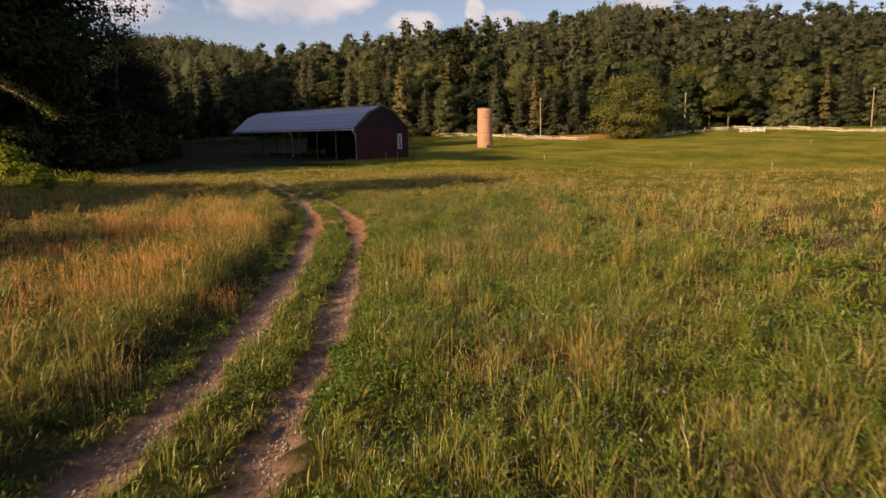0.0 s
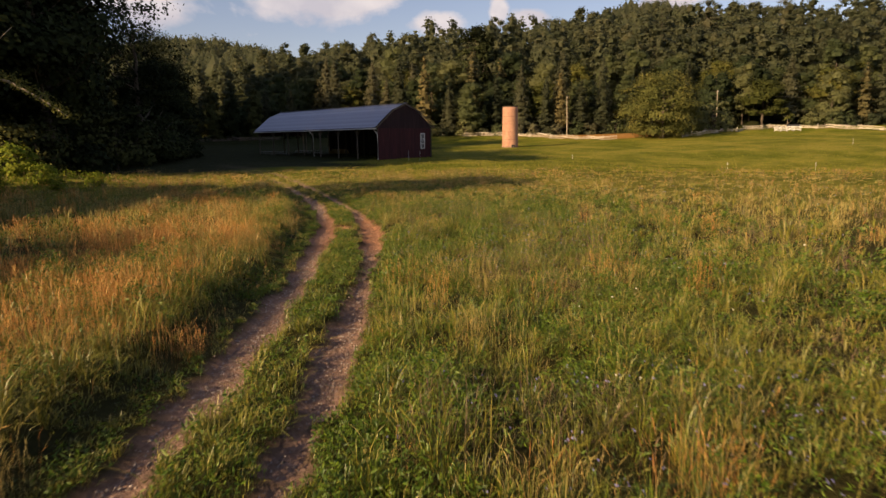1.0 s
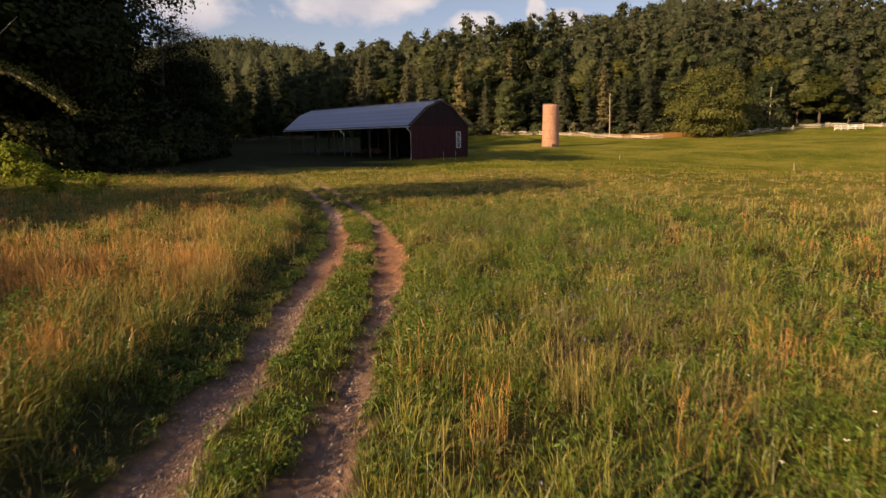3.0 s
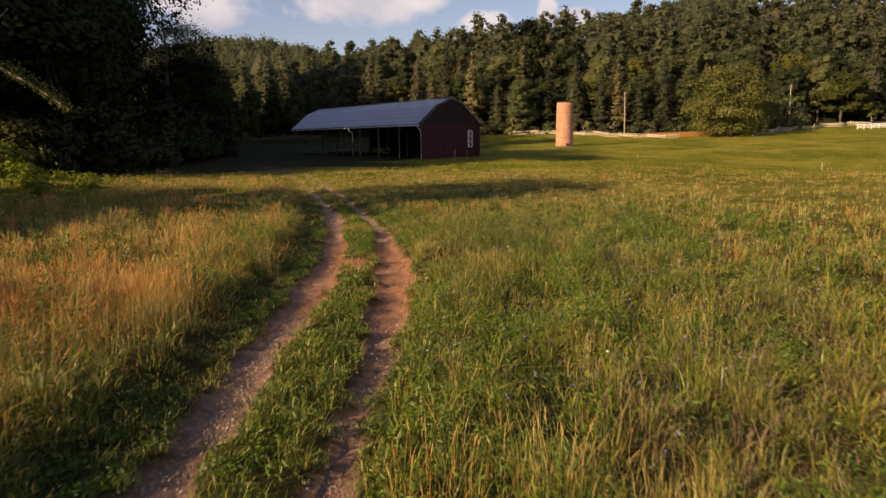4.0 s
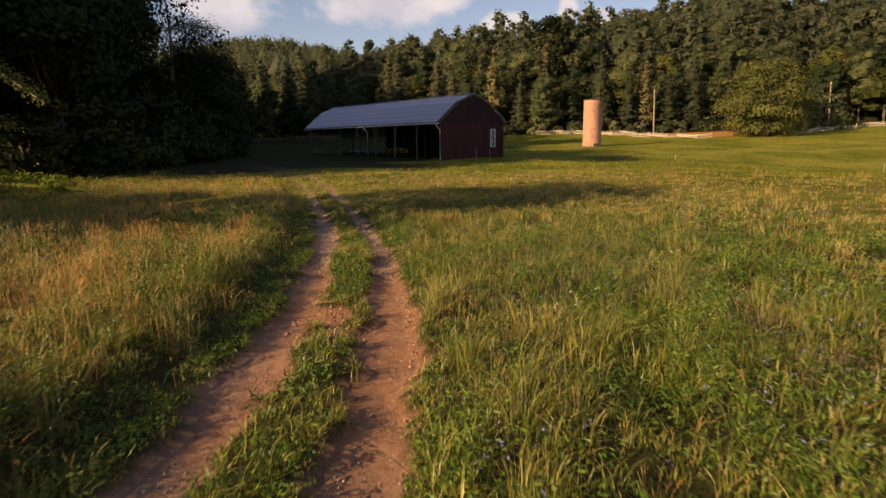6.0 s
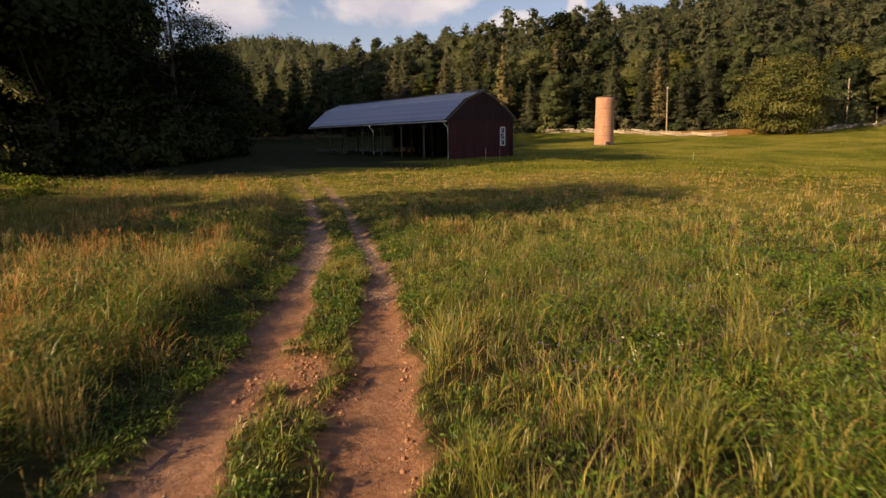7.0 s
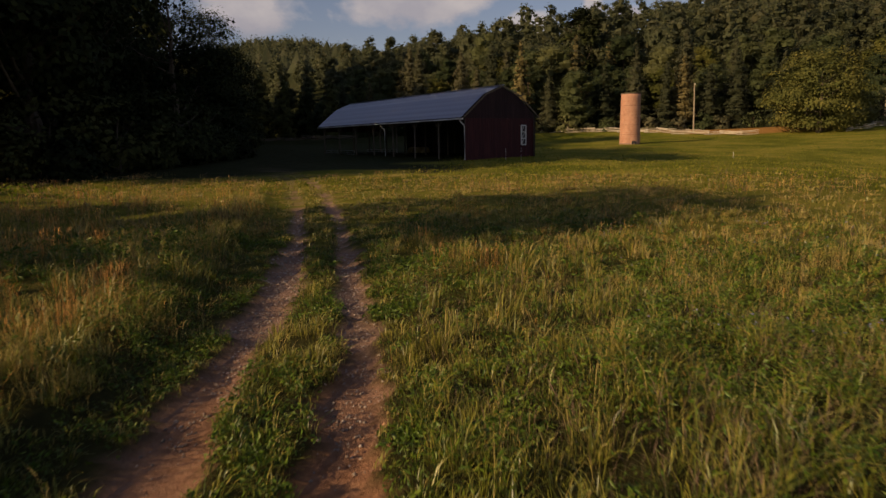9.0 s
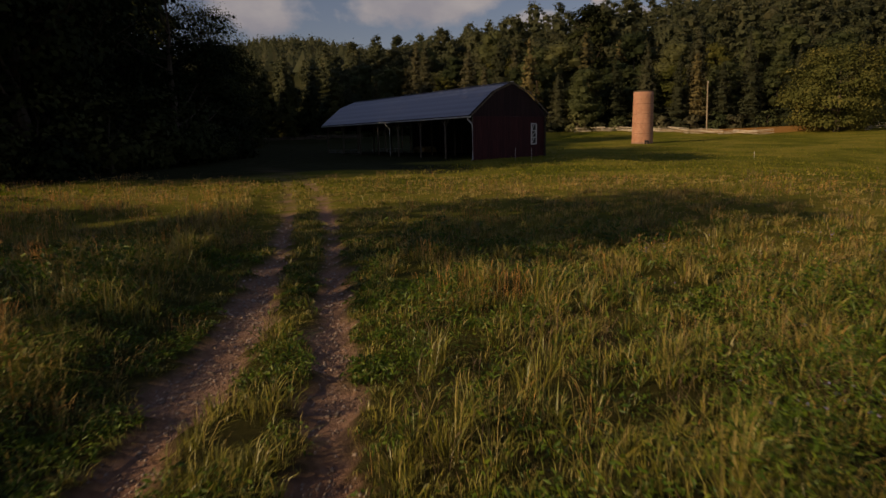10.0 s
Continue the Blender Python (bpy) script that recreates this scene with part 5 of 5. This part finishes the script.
    gut_prof = [(-0.60, EAVE - 0.25), (-0.72, EAVE - 0.25), (-0.73, EAVE - 0.36), (-0.70, EAVE - 0.40), (-0.60, EAVE - 0.40)]
    rows = [[gut.verts.new((x, y, z)) for y, z in gut_prof] for x in (-LENGTH - 0.4, 0.4)]
    for j in range(len(gut_prof)):
        gut.faces.new((rows[0][j], rows[0][(j + 1) % 5], rows[1][(j + 1) % 5], rows[1][j]))
    gut.faces.new(rows[0][::-1])
    gut.faces.new(rows[1])
    part("gutter", gut, M["white"], barn, "white metal gutter")
    for x in (-0.1, -16.6):
        pipe = bmesh.new()
        tube(pipe, [(x, -0.66, EAVE - 0.38), (x, -0.62, EAVE - 0.62), (x, -0.12, EAVE - 1.0), (x, -0.06, EAVE - 1.2), (x, -0.06, 0.15), (x, -0.3, -0.05)], [0.05] * 6, 8)
        part("downpipe", pipe, M["white"], barn, "white downpipe")
    # white barge boards of the near gable
    for a, b in zip(prof, prof[1:]):
        part("barge_board", beam(bmesh.new(), (0.40, a[0], a[1] - 0.05), (0.40, b[0], b[1] - 0.05), 0.03, 0.14), M["timber"], barn)
    # the tall narrow white window with its glazing bars
    w = bmesh.new()
    y0, y1, z0, z1 = 8.05, 8.75, 1.55, 3.72
    for a, b in (((y0, z0), (y0, z1)), ((y1, z0), (y1, z1)), ((y0, z0), (y1, z0)), ((y0, z1), (y1, z1)), ((y0, z0 + 0.72), (y1, z0 + 0.72)), ((y0, z0 + 1.45), (y1, z0 + 1.45))):
        beam(w, (0.02, *a), (0.02, *b), 0.1, 0.1)
    window = part("window", w, M["white"], barn, "tall white three-light window")
    for k in range(3):
        p = bmesh.new()
        za = z0 + 0.05 + 0.72 * k
        box(p, 0.0, y0 + 0.06, za + 0.03, 0.012, y1 - 0.06, za + 0.64)
        part("pane", p, M["dark"], window)
        q = bmesh.new()
        beam(q, (0.03, y0 + 0.1, za + 0.1), (0.03, y1 - 0.1, za + 0.56) if k % 2 else (0.03, (y0 + y1) / 2, za + 0.56), 0.05, 0.05)
        part("glazing_bar", q, M["white"], window)
    return barn


build_barn()


def hay_bales():
    """Round bales stored inside the barn, and the feed gates at its open end."""
    bm = bmesh.new()
    prof = [(0.0, -0.6), (0.5, -0.6), (0.68, -0.52), (0.75, -0.4), (0.75, 0.4), (0.68, 0.52), (0.5, 0.6), (0.0, 0.6)]
    rows = [[bm.verts.new((h, r * math.cos(a), 0.75 + r * math.sin(a))) for a in (2 * math.pi * j / 18 for j in range(18))] for r, h in prof[1:-1]]
    for a, b in zip(rows, rows[1:]):
        for j in range(18):
            bm.faces.new((a[j], a[(j + 1) % 18], b[(j + 1) % 18], b[j]))
    bm.faces.new(rows[0][::-1])
    bm.faces.new(rows[-1])
    bale = part("hay_bale", bm, M["hay"], None)
    tagged(bale, "round hay bale stored inside the open barn", "hay bale", "bales in the barn")
    bale.matrix_basis = BARN @ pose(-20.5, 8.6, -0.1)
    for x, y, turn in ((-22.0, 8.5, 4), (-23.5, 8.7, -3), (-8.5, 9.0, 88), (-10.2, 9.2, 92)):
        copy_thing(bale, BARN @ pose(x, y, -0.1, 0, 0, turn))
    for k, (x, y) in enumerate(((-25.6, 0.3), (-30.6, 0.3), (-30.6, 7.6), (-26.0, 7.6))):
        gate = thing("farm_gate", BARN @ pose(x, y, -0.1), "grey tubular steel farm gate closing a bay of the barn", "gate", "barn gates")
        for z in (0.15, 0.4, 0.65, 0.9, 1.2):
            part("rail", tube(bmesh.new(), [(-4.2, 0, z), (0, 0, z)], [0.025] * 2, 6), M["steel"], gate)
        for xx in (-4.2, -2.1, 0):
            part("stile", tube(bmesh.new(), [(xx, 0, 0.0), (xx, 0, 1.22)], [0.028] * 2, 6), M["steel"], gate)


hay_bales()


# ---------------------------------------------------------------- silo
def build_silo():
    u, v, high, low_r, top_r = 8.95, 133.6, 8.25, 1.62, 1.5
    silo = thing("silo", pose(u, v, on_ground(u, v) - 0.25), "round roofless silo of orange-tan clay tile in the pasture", "silo")
    sides, rings = 40, 14
    me = bpy.data.meshes.new("tile_wall")
    bm = bmesh.new()
    uv = bm.loops.layers.uv.new("UVMap")
    for flip, thick in ((False, 0.0), (True, 0.16)):
        rows = []
        for k in range(rings + 1):
            f = k / rings
            r = low_r + (top_r - low_r) * f - thick
            rows.append([bm.verts.new((math.cos(2 * math.pi * j / sides) * r, math.sin(2 * math.pi * j / sides) * r, high * f)) for j in range(sides)])
        for k in range(rings):
            for j in range(sides):
                q = [(k, j), (k, j + 1), (k + 1, j + 1), (k + 1, j)]
                face = bm.faces.new([rows[a][b % sides] for a, b in (q[::-1] if flip else q)])
                face.smooth = True
                for lp, (a, b) in zip(face.loops, q[::-1] if flip else q):
                    lp[uv].uv = (b / sides, a / rings)
        if flip:
            for j in range(sides):
                bm.faces.new([top[j], top[(j + 1) % sides], rows[-1][(j + 1) % sides], rows[-1][j]])
        top = rows[-1]
    bm.normal_update()
    bm.to_mesh(me)
    bm.free()
    me.materials.append(M["silo"])
    body = new("tile_wall", me)
    body.parent = silo

    def band(z, r, h, mat, name, label=""):
        b = bmesh.new()
        prof = [(r - 0.05, z), (r + 0.035, z), (r + 0.035, z + h), (r - 0.05, z + h)]
        rows = [[b.verts.new((math.cos(2 * math.pi * j / sides) * q, math.sin(2 * math.pi * j / sides) * q, zz)) for j in range(sides)] for q, zz in prof]
        for a in range(4):
            for j in range(sides):
                b.faces.new((rows[a][j], rows[a][(j + 1) % sides], rows[(a + 1) % 4][(j + 1) % sides], rows[(a + 1) % 4][j]))
        return part(name, b, mat, silo, label)

    band(high - 0.12, top_r, 0.16, M["bark"], "rim", "dark weathered rim")
    band(0.0, low_r, 0.45, M["footing"], "footing", "stained concrete footing")
    for z in (1.8, 3.3, 4.8, 6.3):
        band(z, low_r + (top_r - low_r) * z / high - 0.026, 0.022, M["wire"], "hoop")
    # closed dark block; its colour stands for the unlit inside of the opening
    hatch = bmesh.new()
    box(hatch, -0.35, -low_r - 0.03, 0.1, 0.35, -low_r + 0.25, 0.75, 0.02)
    part("hatch", hatch, M["dark"], silo, "dark feed opening").matrix_basis = pose(0, 0, 0, 0, 0, 18)


build_silo()


# ---------------------------------------------------------------- fences, poles, small things
def rail_fence(points, label, mat="rail"):
    """A low zigzag fence of bleached split rails that cross at the ends of each panel."""
    knots = []
    for (a, b), (c, d) in zip(points, points[1:]):
        n = max(1, round(math.hypot(c - a, d - b) / 3.3))
        knots += [(a + (c - a) * k / n, b + (d - b) * k / n) for k in range(n)]
    knots.append(points[-1])
    r = random.Random(len(knots))
    knots = [(u + r.uniform(-0.2, 0.2), v + (0.85 if k % 2 else -0.85)) for k, (u, v) in enumerate(knots)]
    base = Vector((*knots[0], on_ground(*knots[0])))
    fence = thing("rail_fence", Matrix.Translation(base), label, "fence", "pasture fence")
    for k, (p, q) in enumerate(zip(knots, knots[1:])):
        g, e = Vector((*p, on_ground(*p))) - base, Vector((*q, on_ground(*q))) - base
        run = (e - g).normalized() * 0.55
        for j, z in enumerate((0.10, 0.34, 0.58, 0.84)):
            if j == 3 and r.random() < 0.3:
                continue
            z += 0.16 * (k % 2)
            sag = r.uniform(-0.06, 0.03)
            part("rail", tube(bmesh.new(), [g - run + Vector((0, 0, z + r.uniform(-.13, .13))), (g + e) / 2 + Vector((0, 0, z + sag)), e + run + Vector((0, 0, z + r.uniform(-.13, .13)))], [0.055, 0.07, 0.05], 5), M[mat], fence)
        if k % 3 == 0:
            part("stake", tube(bmesh.new(), [g + Vector((-0.12, 0.3, -0.3)), g + Vector((0.12, -0.1, 1.25))], [0.08, 0.06], 5), M[mat], fence)


rail_fence([(-40, 190), (-20, 188), (2.9, 181), (24.7, 168.2), (37, 164.5)], "bleached split-rail fence along the foot of the wood")
rail_fence([(53, 164), (58, 167), (66, 171.5), (80, 176), (93, 172), (106, 160), (125, 148)], "bleached split-rail fence round the upper pasture")
# darker timber here puts the shade behind the barn into the rails
rail_fence([(-100, 178), (-76, 173), (-50, 173)], "weathered rail fence in the shade behind the barn", "timber")


def utility_pole(u, v, high, label):
    pole = thing("utility_pole", pose(u, v, on_ground(u, v)), label, "utility pole", "utility poles")
    part("shaft", tube(bmesh.new(), [(0, 0, -0.3), (-0.10, 0, high * 0.5), (-0.22, 0, high)], [0.16, 0.13, 0.10], 9), M["pale_bark"], pole, "bleached wooden shaft")
    part("insulator", tube(bmesh.new(), [(-0.06, 0, high - 0.35), (-0.06, 0, high - 0.1)], [0.06, 0.05], 7), M["white"], pole)
    part("bracket", beam(bmesh.new(), (-0.22, 0, high - 0.4), (-0.02, 0, high - 0.36), 0.05, 0.05), M["steel"], pole)
    return Vector((u - 0.06, v, on_ground(u, v) + high - 0.1))


tip_a = utility_pole(26.1, 170.5, 10.4, "bare weathered utility pole beside the fence")
tip_b = utility_pole(69.0, 184.0, 10.6, "weathered utility pole among the trees")
tip_c = utility_pole(118.0, 178.0, 10.4, "weathered utility pole at the edge of the wood")
wires = bmesh.new()
for a, b in ((tip_a, tip_b), (tip_b, tip_c)):
    for drop in (0.0, 1.1):
        pts = [a.lerp(b, k / 14) - Vector((0, 0, drop + 1.1 * (1 - (2 * k / 14 - 1) ** 2))) for k in range(15)]
        tube(wires, pts, [0.018] * 15, 4, cap=False)
tagged(part("power_line", wires, M["wire"], None), "sagging power line between the utility poles", "power line")


def marker(u, v, high, label, tall=False):
    m = thing("fence_stake", pose(u, v, on_ground(u, v)), label, "fence stake", "electric fence stakes")
    part("rod", tube(bmesh.new(), [(0, 0, -0.2), (0.01, 0, high)], [0.014, 0.012], 6), M["white"], m)
    part("insulator", tube(bmesh.new(), [(0.0, 0, high * 0.72), (0.0, 0, high * 0.72 + 0.09)], [0.03, 0.028], 6), M["white"], m)


for u, v, h in ((34.3, 88.5, 0.95), (42.2, 82.0, 1.1), (15.4, 96.7, 0.75), (-6.35, 91.6, 1.35), (-7.95, 91.9, 1.3), (69.8, 122, 0.9)):
    marker(u, v, h, "white electric fence stake standing in the grass")


def white_hurdles():
    for k, (u, v, turn) in enumerate(((79.6, 169.5, 8), (83.0, 169.8, -6))):
        g = thing("hurdle", pose(u, v, on_ground(u, v), 0, 0, turn), "white painted slatted hurdle in front of the fence", "hurdle", "white hurdles")
        for x in (-1.6, 0, 1.6):
            part("post", beam(bmesh.new(), (x, 0, -0.2), (x, 0, 1.25), 0.12, 0.12), M["white"], g)
        for z in (0.35, 0.72, 1.1):
            part("slat", beam(bmesh.new(), (-1.7, -0.08, z), (1.7, -0.08, z), 0.05, 0.16), M["white"], g)
        part("brace", beam(bmesh.new(), (-1.6, -0.12, 0.3), (0, -0.12, 1.1), 0.05, 0.12), M["white"], g)
    t = thing("trough", pose(83.4, 171.0, on_ground(83.4, 171.0), 0, 0, -6), "dark feed trough behind the white hurdles", "trough")
    b = bmesh.new()
    box(b, -1.5, -0.4, 0.75, 1.5, 0.4, 1.45, 0.05)
    part("tub", b, M["dark"], t)
    for x in (-1.3, 1.3):
        part("leg", beam(bmesh.new(), (x, 0, -0.1), (x, 0, 0.76), 0.1, 0.5), M["timber"], t)


white_hurdles()
